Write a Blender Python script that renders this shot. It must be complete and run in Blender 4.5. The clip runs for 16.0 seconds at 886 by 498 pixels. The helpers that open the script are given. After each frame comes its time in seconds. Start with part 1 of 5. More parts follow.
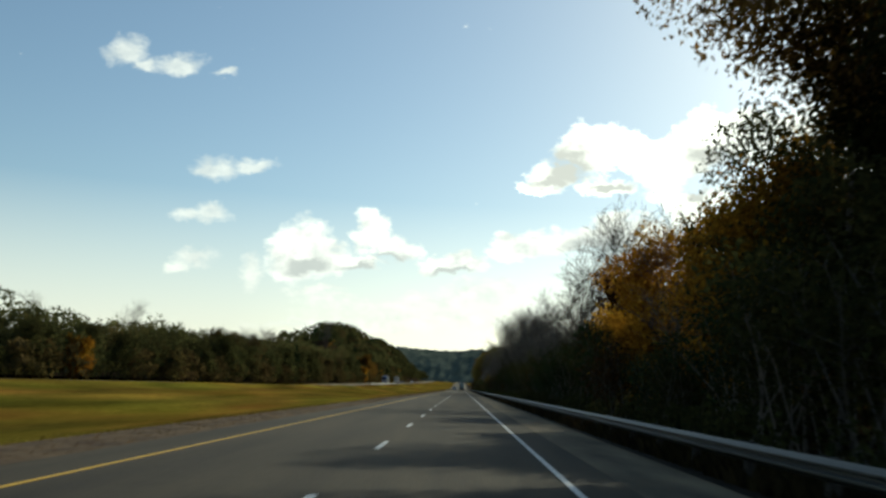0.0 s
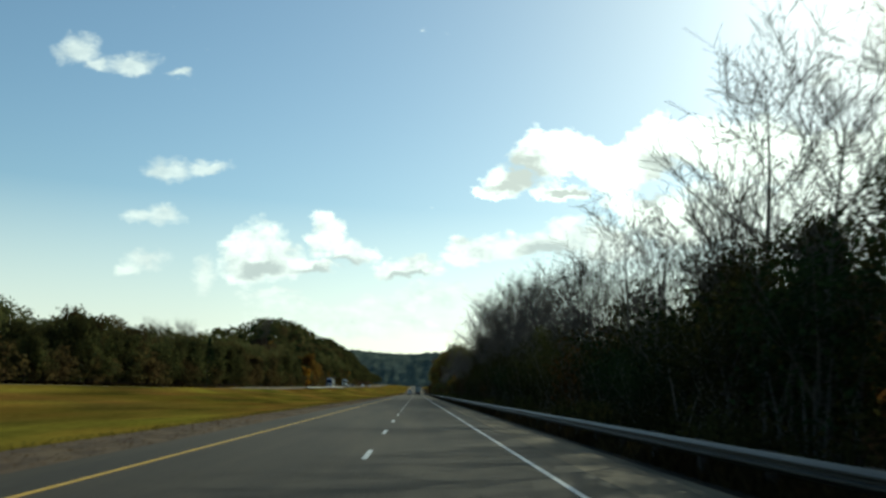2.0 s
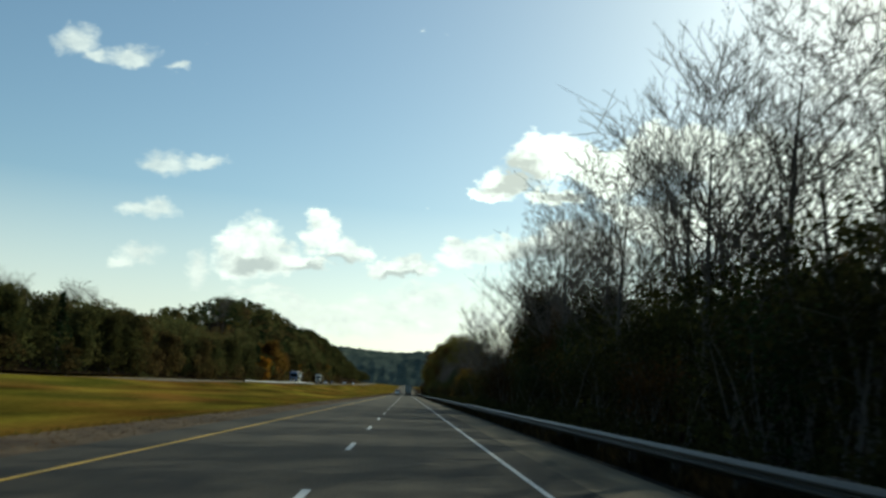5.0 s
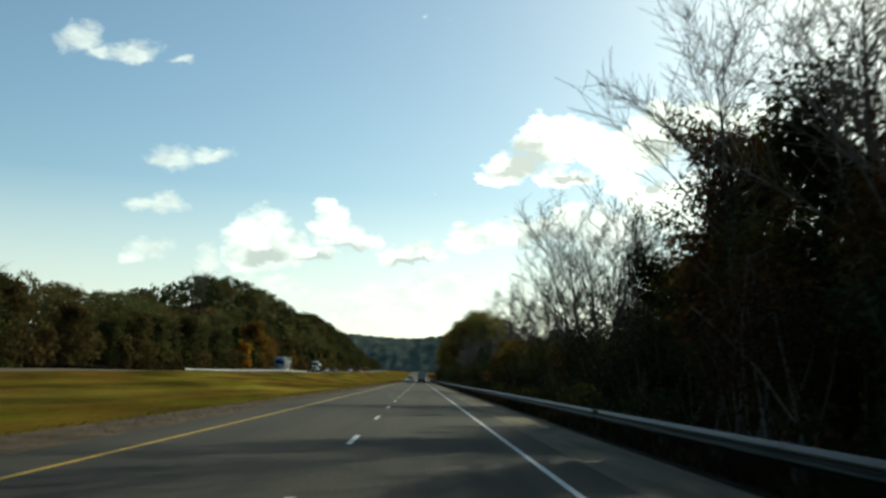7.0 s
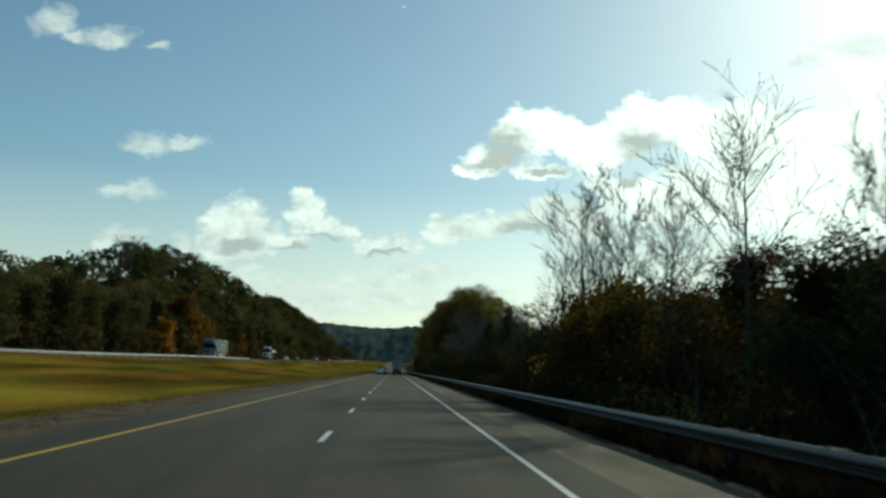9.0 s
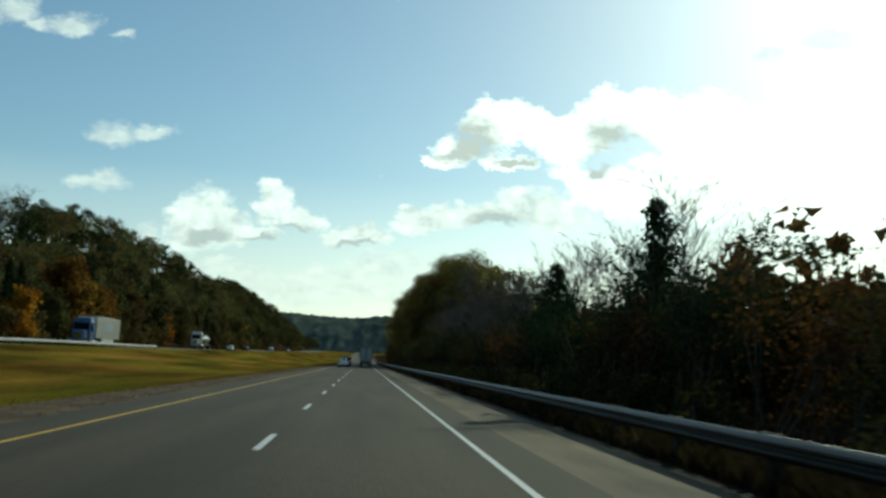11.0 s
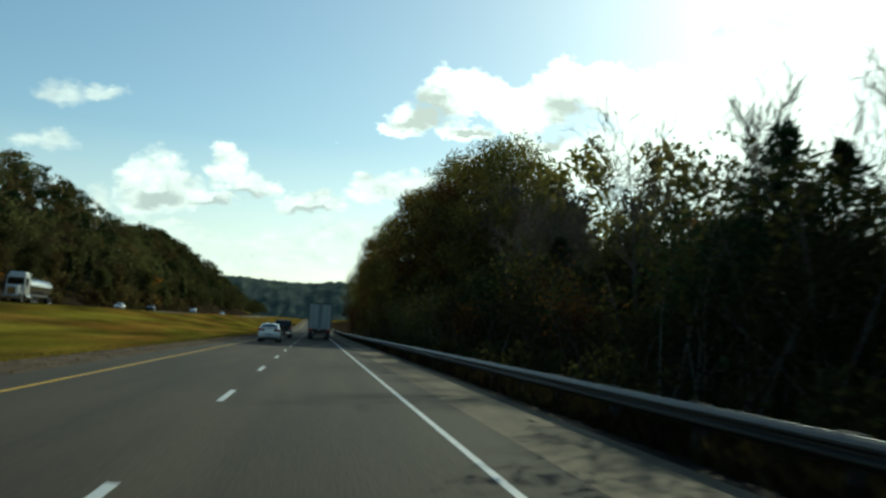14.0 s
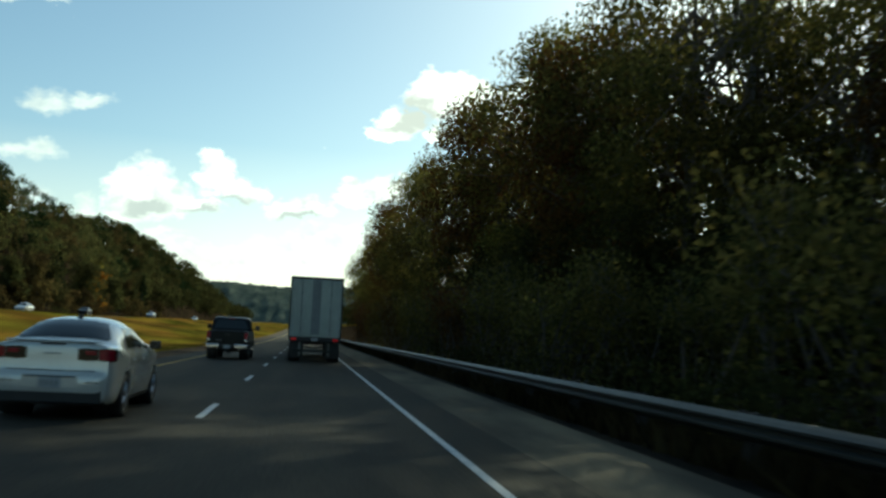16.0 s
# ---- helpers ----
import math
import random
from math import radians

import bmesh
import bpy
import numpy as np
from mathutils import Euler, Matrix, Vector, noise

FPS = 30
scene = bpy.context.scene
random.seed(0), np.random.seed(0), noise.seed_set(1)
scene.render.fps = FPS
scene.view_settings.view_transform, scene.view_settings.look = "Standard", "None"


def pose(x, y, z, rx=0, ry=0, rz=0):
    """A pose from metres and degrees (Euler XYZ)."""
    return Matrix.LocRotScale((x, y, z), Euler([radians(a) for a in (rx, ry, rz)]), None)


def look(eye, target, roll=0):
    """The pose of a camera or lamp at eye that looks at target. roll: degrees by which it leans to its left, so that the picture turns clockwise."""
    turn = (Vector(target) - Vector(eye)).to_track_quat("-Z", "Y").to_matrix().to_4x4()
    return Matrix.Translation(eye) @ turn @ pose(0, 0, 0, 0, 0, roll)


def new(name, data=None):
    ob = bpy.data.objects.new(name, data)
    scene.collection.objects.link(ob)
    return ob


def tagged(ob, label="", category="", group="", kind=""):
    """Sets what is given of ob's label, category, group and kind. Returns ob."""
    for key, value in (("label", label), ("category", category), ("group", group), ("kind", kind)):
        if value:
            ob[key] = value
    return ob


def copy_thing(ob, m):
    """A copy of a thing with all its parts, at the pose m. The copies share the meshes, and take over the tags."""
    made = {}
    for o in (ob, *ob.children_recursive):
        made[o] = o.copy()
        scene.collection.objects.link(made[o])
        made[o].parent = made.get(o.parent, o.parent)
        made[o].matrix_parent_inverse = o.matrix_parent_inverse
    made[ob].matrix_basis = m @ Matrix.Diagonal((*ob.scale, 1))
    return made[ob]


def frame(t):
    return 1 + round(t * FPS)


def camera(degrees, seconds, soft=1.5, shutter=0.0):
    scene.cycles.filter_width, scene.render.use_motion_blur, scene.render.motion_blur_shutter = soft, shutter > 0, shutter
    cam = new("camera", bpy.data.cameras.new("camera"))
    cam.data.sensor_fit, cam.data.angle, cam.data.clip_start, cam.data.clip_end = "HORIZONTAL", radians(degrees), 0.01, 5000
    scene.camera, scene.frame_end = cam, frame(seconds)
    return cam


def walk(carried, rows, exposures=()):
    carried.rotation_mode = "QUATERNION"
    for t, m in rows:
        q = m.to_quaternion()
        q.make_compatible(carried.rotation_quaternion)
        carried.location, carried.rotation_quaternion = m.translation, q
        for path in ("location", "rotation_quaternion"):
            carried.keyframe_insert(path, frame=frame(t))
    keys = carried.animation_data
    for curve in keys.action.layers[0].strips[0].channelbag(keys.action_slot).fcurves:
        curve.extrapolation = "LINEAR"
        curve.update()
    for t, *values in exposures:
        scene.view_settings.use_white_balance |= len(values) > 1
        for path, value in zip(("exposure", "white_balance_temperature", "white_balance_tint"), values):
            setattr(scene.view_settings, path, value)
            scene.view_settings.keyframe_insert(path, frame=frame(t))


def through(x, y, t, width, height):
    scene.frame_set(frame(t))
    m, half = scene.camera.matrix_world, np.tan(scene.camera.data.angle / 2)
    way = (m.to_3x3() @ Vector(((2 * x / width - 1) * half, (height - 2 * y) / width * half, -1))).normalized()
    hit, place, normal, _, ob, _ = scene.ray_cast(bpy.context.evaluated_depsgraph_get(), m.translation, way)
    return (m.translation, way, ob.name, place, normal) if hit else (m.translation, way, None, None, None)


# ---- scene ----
cam = camera(49.99, 16.0, soft=2.8, shutter=0.2)
PATH = [
    (0.0, pose(1.83, -0.02, 1.44, 98.26, -2.71, 1.09)),
    (0.5, pose(1.57, 15.55, 1.44, 99.20, -3.23, 0.03)),
    (1.0, pose(1.51, 31.06, 1.44, 98.64, -2.66, -0.27)),
    (1.5, pose(1.28, 46.54, 1.44, 98.81, -2.72, -1.37)),
    (2.0, pose(1.01, 62.19, 1.44, 98.62, -2.65, -1.62)),
    (2.5, pose(0.97, 78.36, 1.44, 99.16, -3.65, -2.60)),
    (3.0, pose(1.01, 93.43, 1.44, 99.43, -4.24, -2.15)),
    (5.5, pose(1.41, 172.91, 1.44, 98.02, -4.03, -2.24)),
    (6.0, pose(1.53, 188.18, 1.44, 97.23, -0.63, -0.19)),
    (6.5, pose(1.52, 204.38, 1.44, 97.61, -2.60, -0.48)),
    (7.0, pose(1.44, 220.48, 1.44, 97.81, -2.45, -1.39)),
    (7.5, pose(1.43, 236.51, 1.44, 98.08, -2.98, -1.00)),
    (8.0, pose(1.34, 252.49, 1.44, 98.13, -3.59, -0.76)),
    (8.5, pose(1.44, 267.76, 1.44, 97.57, -2.96, -0.99)),
    (9.0, pose(1.33, 283.52, 1.44, 97.35, -2.96, -2.91)),
    (11.5, pose(1.59, 363.44, 1.44, 96.76, -2.73, -4.77)),
    (12.0, pose(1.53, 378.80, 1.44, 96.32, -2.66, -4.50)),
    (12.5, pose(1.48, 395.06, 1.44, 94.98, -2.28, -5.12)),
    (13.0, pose(1.52, 411.21, 1.44, 94.68, -3.91, -7.35)),
    (13.5, pose(1.53, 427.19, 1.44, 94.89, -3.57, -7.39)),
    (14.0, pose(1.62, 442.70, 1.44, 95.19, -3.64, -7.63)),
    (14.5, pose(1.62, 459.06, 1.44, 95.30, -3.37, -7.95)),
    (15.0, pose(1.51, 474.38, 1.44, 95.06, -3.09, -7.76)),
    (15.5, pose(1.63, 490.08, 1.44, 95.42, -3.16, -8.28)),
    (16.0, pose(1.63, 505.47, 1.44, 95.43, -2.68, -8.17)),
]
walk(cam, PATH, [(0.0, 0.02, 6570, -6), (0.5, -0.04, 6470, -8), (1.5, -0.02, 6170, -13), (2.5, -0.05, 6070, -13), (3.0, -0.24, 5820, -12), (5.5, -0.03, 6370, -11), (7.5, 0.06, 6420, -12), (8.0, 0.02, 6320, -14),
                 (8.5, -0.42, 6070, -17), (9.0, -0.35, 6070, -17), (11.5, -0.18, 6020, -18), (12.5, -0.2, 6170, -17), (14.0, -0.06, 6020, -18), (15.0, 0.0, 6170, -18), (16.0, 0.18, 6370, -16)])

# ---- light ----
SUN_AZ, SUN_EL = 32.0, 27.0          # degrees right of the road ahead, above the horizon
# cloud puffs ahead: sideways and upward tangents of the direction, half widths
CLOUD_BANK = [
    (0.089, 0.235, 0.0325, 0.0208), (0.072, 0.22, 0.0219, 0.0077), (0.13, 0.265, 0.0366, 0.0333), (0.151, 0.275, 0.0303, 0.0269), (0.182, 0.268, 0.0237, 0.0257),
    (0.21, 0.251, 0.0339, 0.0305), (0.247, 0.272, 0.0348, 0.0314), (0.268, 0.292, 0.032, 0.027), (0.299, 0.291, 0.0361, 0.0303), (0.337, 0.278, 0.044, 0.0352),
    (0.391, 0.281, 0.0684, 0.0395), (0.462, 0.279, 0.0719, 0.0439), (0.533, 0.271, 0.0842, 0.0632), (0.236, 0.21, 0.0472, 0.0162), (0.286, 0.2, 0.0757, 0.031),
    (0.361, 0.211, 0.0867, 0.0434), (0.15, 0.226, 0.0394, 0.0092), (0.462, 0.217, 0.109, 0.0545),
]
CLOUD_HEAPS = [
    (-0.177, 0.142, 0.0295, 0.0295), (-0.194, 0.133, 0.0232, 0.0206), (-0.15, 0.131, 0.0241, 0.0165), (-0.103, 0.171, 0.0152, 0.0159), (-0.107, 0.154, 0.0202, 0.0126),
    (-0.076, 0.147, 0.0226, 0.0125), (-0.124, 0.131, 0.0283, 0.0076), (-0.04, 0.13, 0.0161, 0.0087), (-0.002, 0.134, 0.0248, 0.0124), (-0.019, 0.126, 0.031, 0.0062),
    (0.053, 0.152, 0.0263, 0.0106), (0.086, 0.16, 0.0302, 0.0113), (0.127, 0.167, 0.0434, 0.0128), (0.17, 0.175, 0.0389, 0.0162), (0.203, 0.165, 0.0457, 0.0163),
]
CLOUD_WISPS = [
    (-0.281, 0.226, 0.0208, 0.0125), (-0.242, 0.232, 0.0246, 0.0055), (-0.286, 0.176, 0.0205, 0.0109), (-0.31, 0.174, 0.0152, 0.0083), (-0.162, 0.098, 0.0285, 0.0044),
    (-0.093, 0.087, 0.0743, 0.0068), (-0.024, 0.095, 0.0369, 0.0068), (0.014, 0.101, 0.0369, 0.0092), (-0.046, 0.072, 0.1104, 0.0104), (0.046, 0.109, 0.0309, 0.0068),
    (-0.12, 0.06, 0.0931, 0.0074), (0.071, 0.086, 0.0555, 0.0086), (-0.395, 0.357, 0.0201, 0.017), (-0.374, 0.34, 0.0151, 0.0083), (-0.333, 0.346, 0.0252, 0.0096),
    (-0.28, 0.336, 0.0086, 0.005), (-0.295, 0.127, 0.0214, 0.0093), (-0.315, 0.117, 0.0148, 0.0054), (0.148, 0.482, 0.0347, 0.0106), (-0.286, 0.225, 0.0164, 0.011),
    (-0.235, 0.116, 0.0104, 0.0169), (0.512, 0.391, 0.0431, 0.0155), (0.443, 0.369, 0.0178, 0.0073),
]
SHADES = [
    (0.108, 0.246, 0.0289, 0.0249), (0.089, 0.227, 0.0298, 0.0091), (0.159, 0.227, 0.0316, 0.0053), (0.266, 0.261, 0.0322, 0.0196), (0.251, 0.226, 0.0178, 0.015),
    (0.137, 0.16, 0.0287, 0.0102), (-0.118, 0.126, 0.0214, 0.005), (-0.173, 0.126, 0.023, 0.0077), (-0.016, 0.122, 0.0223, 0.0037), (-0.162, 0.098, 0.019, 0.0032),
    (-0.084, 0.138, 0.0188, 0.0063),
]

world = bpy.data.worlds.new("sky")
scene.world = world
world.use_nodes = True
wt = world.node_tree
wt.nodes.clear()


def wnode(kind, **values):
    n = wt.nodes.new(kind)
    for key, value in values.items():
        n.inputs[key].default_value = value
    return n


def wmath(op, a, b, clamp=False):
    n = wt.nodes.new("ShaderNodeMath")
    n.operation, n.use_clamp = op, clamp
    for i, v in enumerate((a, b)):
        if isinstance(v, (int, float)):
            n.inputs[i].default_value = v
        else:
            wt.links.new(v, n.inputs[i])
    return n.outputs[0]


sky = wt.nodes.new("ShaderNodeTexSky")
sky.sky_type, sky.sun_disc = "NISHITA", False
sky.sun_elevation, sky.sun_rotation = radians(SUN_EL), radians(SUN_AZ)
sky.air_density, sky.dust_density, sky.ozone_density = 1.0, 0.75, 2.0
coord = wt.nodes.new("ShaderNodeTexCoord")
sep = wt.nodes.new("ShaderNodeSeparateXYZ")
wt.links.new(coord.outputs["Generated"], sep.inputs[0])
ahead = wmath("MAXIMUM", wmath("MULTIPLY", sep.outputs[1], 0.977), 0.08)
u_raw, v_raw = wmath("DIVIDE", sep.outputs[0], ahead), wmath("DIVIDE", sep.outputs[2], ahead)
flat = wt.nodes.new("ShaderNodeCombineXYZ")
wt.links.new(u_raw, flat.inputs[0])
wt.links.new(v_raw, flat.inputs[1])


def wnoise(scale, detail, rough, stretch):
    m = wnode("ShaderNodeMapping", Scale=stretch)
    wt.links.new(flat.outputs[0], m.inputs[0])
    n = wnode("ShaderNodeTexNoise", Scale=scale, Detail=detail, Roughness=rough)
    wt.links.new(m.outputs[0], n.inputs["Vector"])
    return n


# ragged cloud edges: the flat coordinate is pushed about by noise before the puffs are laid out
warp = wnoise(22.0, 6.0, 0.62, (1.0, 1.5, 1.0))
centred = wt.nodes.new("ShaderNodeVectorMath")
centred.operation = "SUBTRACT"
wt.links.new(warp.outputs["Color"], centred.inputs[0])
centred.inputs[1].default_value = (0.5, 0.5, 0.5)
small = wt.nodes.new("ShaderNodeVectorMath")
small.operation = "SCALE"
wt.links.new(centred.outputs[0], small.inputs[0])
small.inputs["Scale"].default_value = 0.052
pushed = wt.nodes.new("ShaderNodeVectorMath")
wt.links.new(flat.outputs[0], pushed.inputs[0])
wt.links.new(small.outputs[0], pushed.inputs[1])


def puffs(rows, grow):
    total = None
    for u, v, a, b in rows:
        m = wnode("ShaderNodeMapping", Location=(-u / (a * grow), -v / (b * grow), 0), Scale=(1 / (a * grow), 1 / (b * grow), 0))
        wt.links.new(pushed.outputs[0], m.inputs[0])
        g = wt.nodes.new("ShaderNodeTexGradient")
        g.gradient_type = "SPHERICAL"
        wt.links.new(m.outputs[0], g.inputs[0])
        total = g.outputs["Fac"] if total is None else wmath("MAXIMUM", total, g.outputs["Fac"])
    return total


grain = wnoise(26.0, 9.0, 0.6, (1.0, 1.5, 1.0)).outputs["Fac"]
billow = wnoise(60.0, 7.0, 0.62, (1.0, 1.3, 1.0)).outputs["Fac"]
mottle = wmath("ADD", wmath("MULTIPLY", wmath("SUBTRACT", grain, 0.5), 0.75), wmath("MULTIPLY", wmath("SUBTRACT", billow, 0.5), 0.45))


def veil(rows, grow, start, slope, top):
    return wmath("MULTIPLY", wmath("MULTIPLY", wmath("SUBTRACT", wmath("ADD", puffs(rows, grow), mottle), start), slope, True), top)


def mix(factor, a, b):
    n = wt.nodes.new("ShaderNodeMixRGB")
    for socket, v in zip(n.inputs, (factor, a, b)):
        if isinstance(v, tuple):
            socket.default_value = (*v, 1)
        else:
            wt.links.new(v, socket)
    return n.outputs[0]


dull = wmath("MULTIPLY", veil(SHADES, 1.7, 0.16, 2.0, 1.0), 0.9)
folds = wmath("MULTIPLY", wmath("SUBTRACT", wmath("ADD", grain, wmath("MULTIPLY", billow, 0.6)), 0.62), 2.6, True)
bank_tone = mix(dull, (16.0, 15.7, 15.0), (6.0, 5.9, 5.8))
heap_tone = mix(dull, mix(folds, (8.2, 8.2, 8.2), (13.5, 13.1, 12.5)), (5.6, 5.7, 5.8))
# pale haze low in the sky
haze = wt.nodes.new("ShaderNodeMixRGB")
low = wmath("SUBTRACT", 1.0, wmath("DIVIDE", wmath("MAXIMUM", sep.outputs[2], 0.0), 0.19), True)
wt.links.new(wmath("MULTIPLY", low, 0.75), haze.inputs[0])
wt.links.new(sky.outputs[0], haze.inputs[1])
towards = wmath("MULTIPLY", wmath("ADD", u_raw, 0.25), 1.8, True)
wt.links.new(mix(towards, (10.0, 9.3, 8.8), (16.0, 14.9, 13.6)), haze.inputs[2])
thin = mix(veil(CLOUD_WISPS, 1.7, 0.17, 1.9, 0.7), haze.outputs[0], mix(folds, (8.0, 8.0, 8.0), (11.5, 11.1, 10.6)))
heaped = mix(veil(CLOUD_HEAPS, 1.55, 0.19, 3.2, 0.95), thin, heap_tone)
whole = mix(veil(CLOUD_BANK, 1.35, 0.22, 4.5, 1.0), heaped, bank_tone)
bg = wnode("ShaderNodeBackground", Strength=0.107)
wt.links.new(whole, bg.inputs[0])
out = wt.nodes.new("ShaderNodeOutputWorld")
wt.links.new(bg.outputs[0], out.inputs[0])

sun = new("sun", bpy.data.lights.new("sun", "SUN"))
sun.data.energy, sun.data.angle, sun.data.color = 3.6, radians(0.6), (1.0, 0.90, 0.74)
sa, se = radians(SUN_AZ), radians(SUN_EL)
sun.matrix_world = look((300 * math.sin(sa), 300 * math.cos(sa), 300 * math.tan(se)), (0, 0, 0))


# ---- materials ----
def material(name, colour, rough=0.8, spread=0.25, scale=3.0, stretch=(1, 1, 1), bump=0.0, metal=0.0, second=None, coat=0.0, fine=12.0, per_piece=0.0, gloss=0.5):
    """A surface with colour variation at two scales and a fine relief, in metres."""
    m = bpy.data.materials.new(name)
    m.use_nodes = True
    nt = m.node_tree
    p = nt.nodes["Principled BSDF"]
    p.inputs["Roughness"].default_value, p.inputs["Metallic"].default_value = rough, metal
    p.inputs["Coat Weight"].default_value, p.inputs["Specular IOR Level"].default_value = coat, gloss
    tc = nt.nodes.new("ShaderNodeTexCoord")
    mp = nt.nodes.new("ShaderNodeMapping")
    mp.inputs["Scale"].default_value = stretch
    nt.links.new(tc.outputs["Object"], mp.inputs[0])
    coarse, grainy = nt.nodes.new("ShaderNodeTexNoise"), nt.nodes.new("ShaderNodeTexNoise")
    for n, s, d in ((coarse, scale, 5.0), (grainy, scale * fine, 4.0)):
        n.inputs["Scale"].default_value, n.inputs["Detail"].default_value = s, d
        nt.links.new(mp.outputs[0], n.inputs["Vector"])
    ramp = nt.nodes.new("ShaderNodeValToRGB")
    other = second or tuple(c * (1 - spread) for c in colour)
    ramp.color_ramp.elements[0].position, ramp.color_ramp.elements[1].position = 0.36, 0.66
    ramp.color_ramp.elements[0].color, ramp.color_ramp.elements[1].color = (*other, 1), (*colour, 1)
    nt.links.new(coarse.outputs["Fac"], ramp.inputs[0])
    tint = nt.nodes.new("ShaderNodeMixRGB")
    tint.blend_type = "MULTIPLY"
    tint.inputs[0].default_value = min(1.0, spread * 1.6)
    nt.links.new(ramp.outputs[0], tint.inputs[1])
    nt.links.new(grainy.outputs["Fac"], tint.inputs[2])
    last = tint.outputs[0]
    if per_piece:
        info = nt.nodes.new("ShaderNodeObjectInfo")
        hsv = nt.nodes.new("ShaderNodeHueSaturation")
        mr = nt.nodes.new("ShaderNodeMapRange")
        mr.inputs["To Min"].default_value, mr.inputs["To Max"].default_value = 1 - per_piece, 1 + per_piece
        nt.links.new(info.outputs["Random"], mr.inputs["Value"])
        nt.links.new(mr.outputs[0], hsv.inputs["Value"])
        nt.links.new(last, hsv.inputs["Color"])
        last = hsv.outputs[0]
    nt.links.new(last, p.inputs["Base Color"])
    if bump:
        b = nt.nodes.new("ShaderNodeBump")
        b.inputs["Strength"].default_value, b.inputs["Distance"].default_value = bump, 0.02
        nt.links.new(grainy.outputs["Fac"], b.inputs["Height"])
        nt.links.new(b.outputs[0], p.inputs["Normal"])
    return m


def leaf_material(name, dark, light, through=0.35):
    m = bpy.data.materials.new(name)
    m.use_nodes = True
    nt = m.node_tree
    nt.nodes.clear()
    geo, info = nt.nodes.new("ShaderNodeNewGeometry"), nt.nodes.new("ShaderNodeObjectInfo")
    ramp = nt.nodes.new("ShaderNodeValToRGB")
    ramp.color_ramp.elements[0].color, ramp.color_ramp.elements[1].color = (*dark, 1), (*light, 1)
    nt.links.new(geo.outputs["Random Per Island"], ramp.inputs[0])
    hsv = nt.nodes.new("ShaderNodeHueSaturation")
    mr = nt.nodes.new("ShaderNodeMapRange")
    mr.inputs["To Min"].default_value, mr.inputs["To Max"].default_value = 0.7, 1.25
    nt.links.new(info.outputs["Random"], mr.inputs["Value"])
    tc, clump, vary = nt.nodes.new("ShaderNodeTexCoord"), nt.nodes.new("ShaderNodeTexNoise"), nt.nodes.new("ShaderNodeMapRange")
    clump.inputs["Scale"].default_value, clump.inputs["Detail"].default_value = 0.13, 2.0
    vary.inputs["From Min"].default_value, vary.inputs["From Max"].default_value = 0.33, 0.67
    vary.inputs["To Min"].default_value, vary.inputs["To Max"].default_value = 0.55, 1.4
    nt.links.new(tc.outputs["Object"], clump.inputs["Vector"])
    nt.links.new(clump.outputs["Fac"], vary.inputs["Value"])
    both = nt.nodes.new("ShaderNodeMath")
    both.operation = "MULTIPLY"
    nt.links.new(mr.outputs[0], both.inputs[0])
    nt.links.new(vary.outputs[0], both.inputs[1])
    nt.links.new(both.outputs[0], hsv.inputs["Value"])
    hue = nt.nodes.new("ShaderNodeMapRange")
    hue.inputs["From Min"].default_value, hue.inputs["From Max"].default_value = 0.3, 0.7
    hue.inputs["To Min"].default_value, hue.inputs["To Max"].default_value = 0.475, 0.52
    nt.links.new(clump.outputs["Color"], hue.inputs["Value"])
    nt.links.new(hue.outputs[0], hsv.inputs["Hue"])
    nt.links.new(ramp.outputs[0], hsv.inputs["Color"])
    d, t, mix = nt.nodes.new("ShaderNodeBsdfDiffuse"), nt.nodes.new("ShaderNodeBsdfTranslucent"), nt.nodes.new("ShaderNodeMixShader")
    o = nt.nodes.new("ShaderNodeOutputMaterial")
    for s in (d, t):
        nt.links.new(hsv.outputs[0], s.inputs["Color"])
    mix.inputs[0].default_value = through
    nt.links.new(d.outputs[0], mix.inputs[1])
    nt.links.new(t.outputs[0], mix.inputs[2])
    nt.links.new(mix.outputs[0], o.inputs[0])
    return m


def glow_material(name, colour, strength):
    m = material(name, colour, 0.25, 0.1, 20)
    p = m.node_tree.nodes["Principled BSDF"]
    p.inputs["Emission Color"].default_value, p.inputs["Emission Strength"].default_value = (*colour, 1), strength
    return m


ASPHALT = material("asphalt", (0.076, 0.061, 0.040), 0.9, 0.35, 0.9, (1.0, 0.06, 1.0), 0.35, second=(0.043, 0.0355, 0.0255), fine=30, gloss=0.15)
SHOULDER = material("shoulder asphalt", (0.255, 0.200, 0.125), 0.95, 0.35, 0.8, (1.0, 0.2, 1.0), 0.35, second=(0.095, 0.080, 0.056), fine=40, gloss=0.12)
GRASS = material("dormant grass", (0.34, 0.225, 0.036), 1.0, 0.45, 0.22, (1.0, 0.16, 1.0), 0.6, second=(0.115, 0.095, 0.018), fine=30, gloss=0.0)


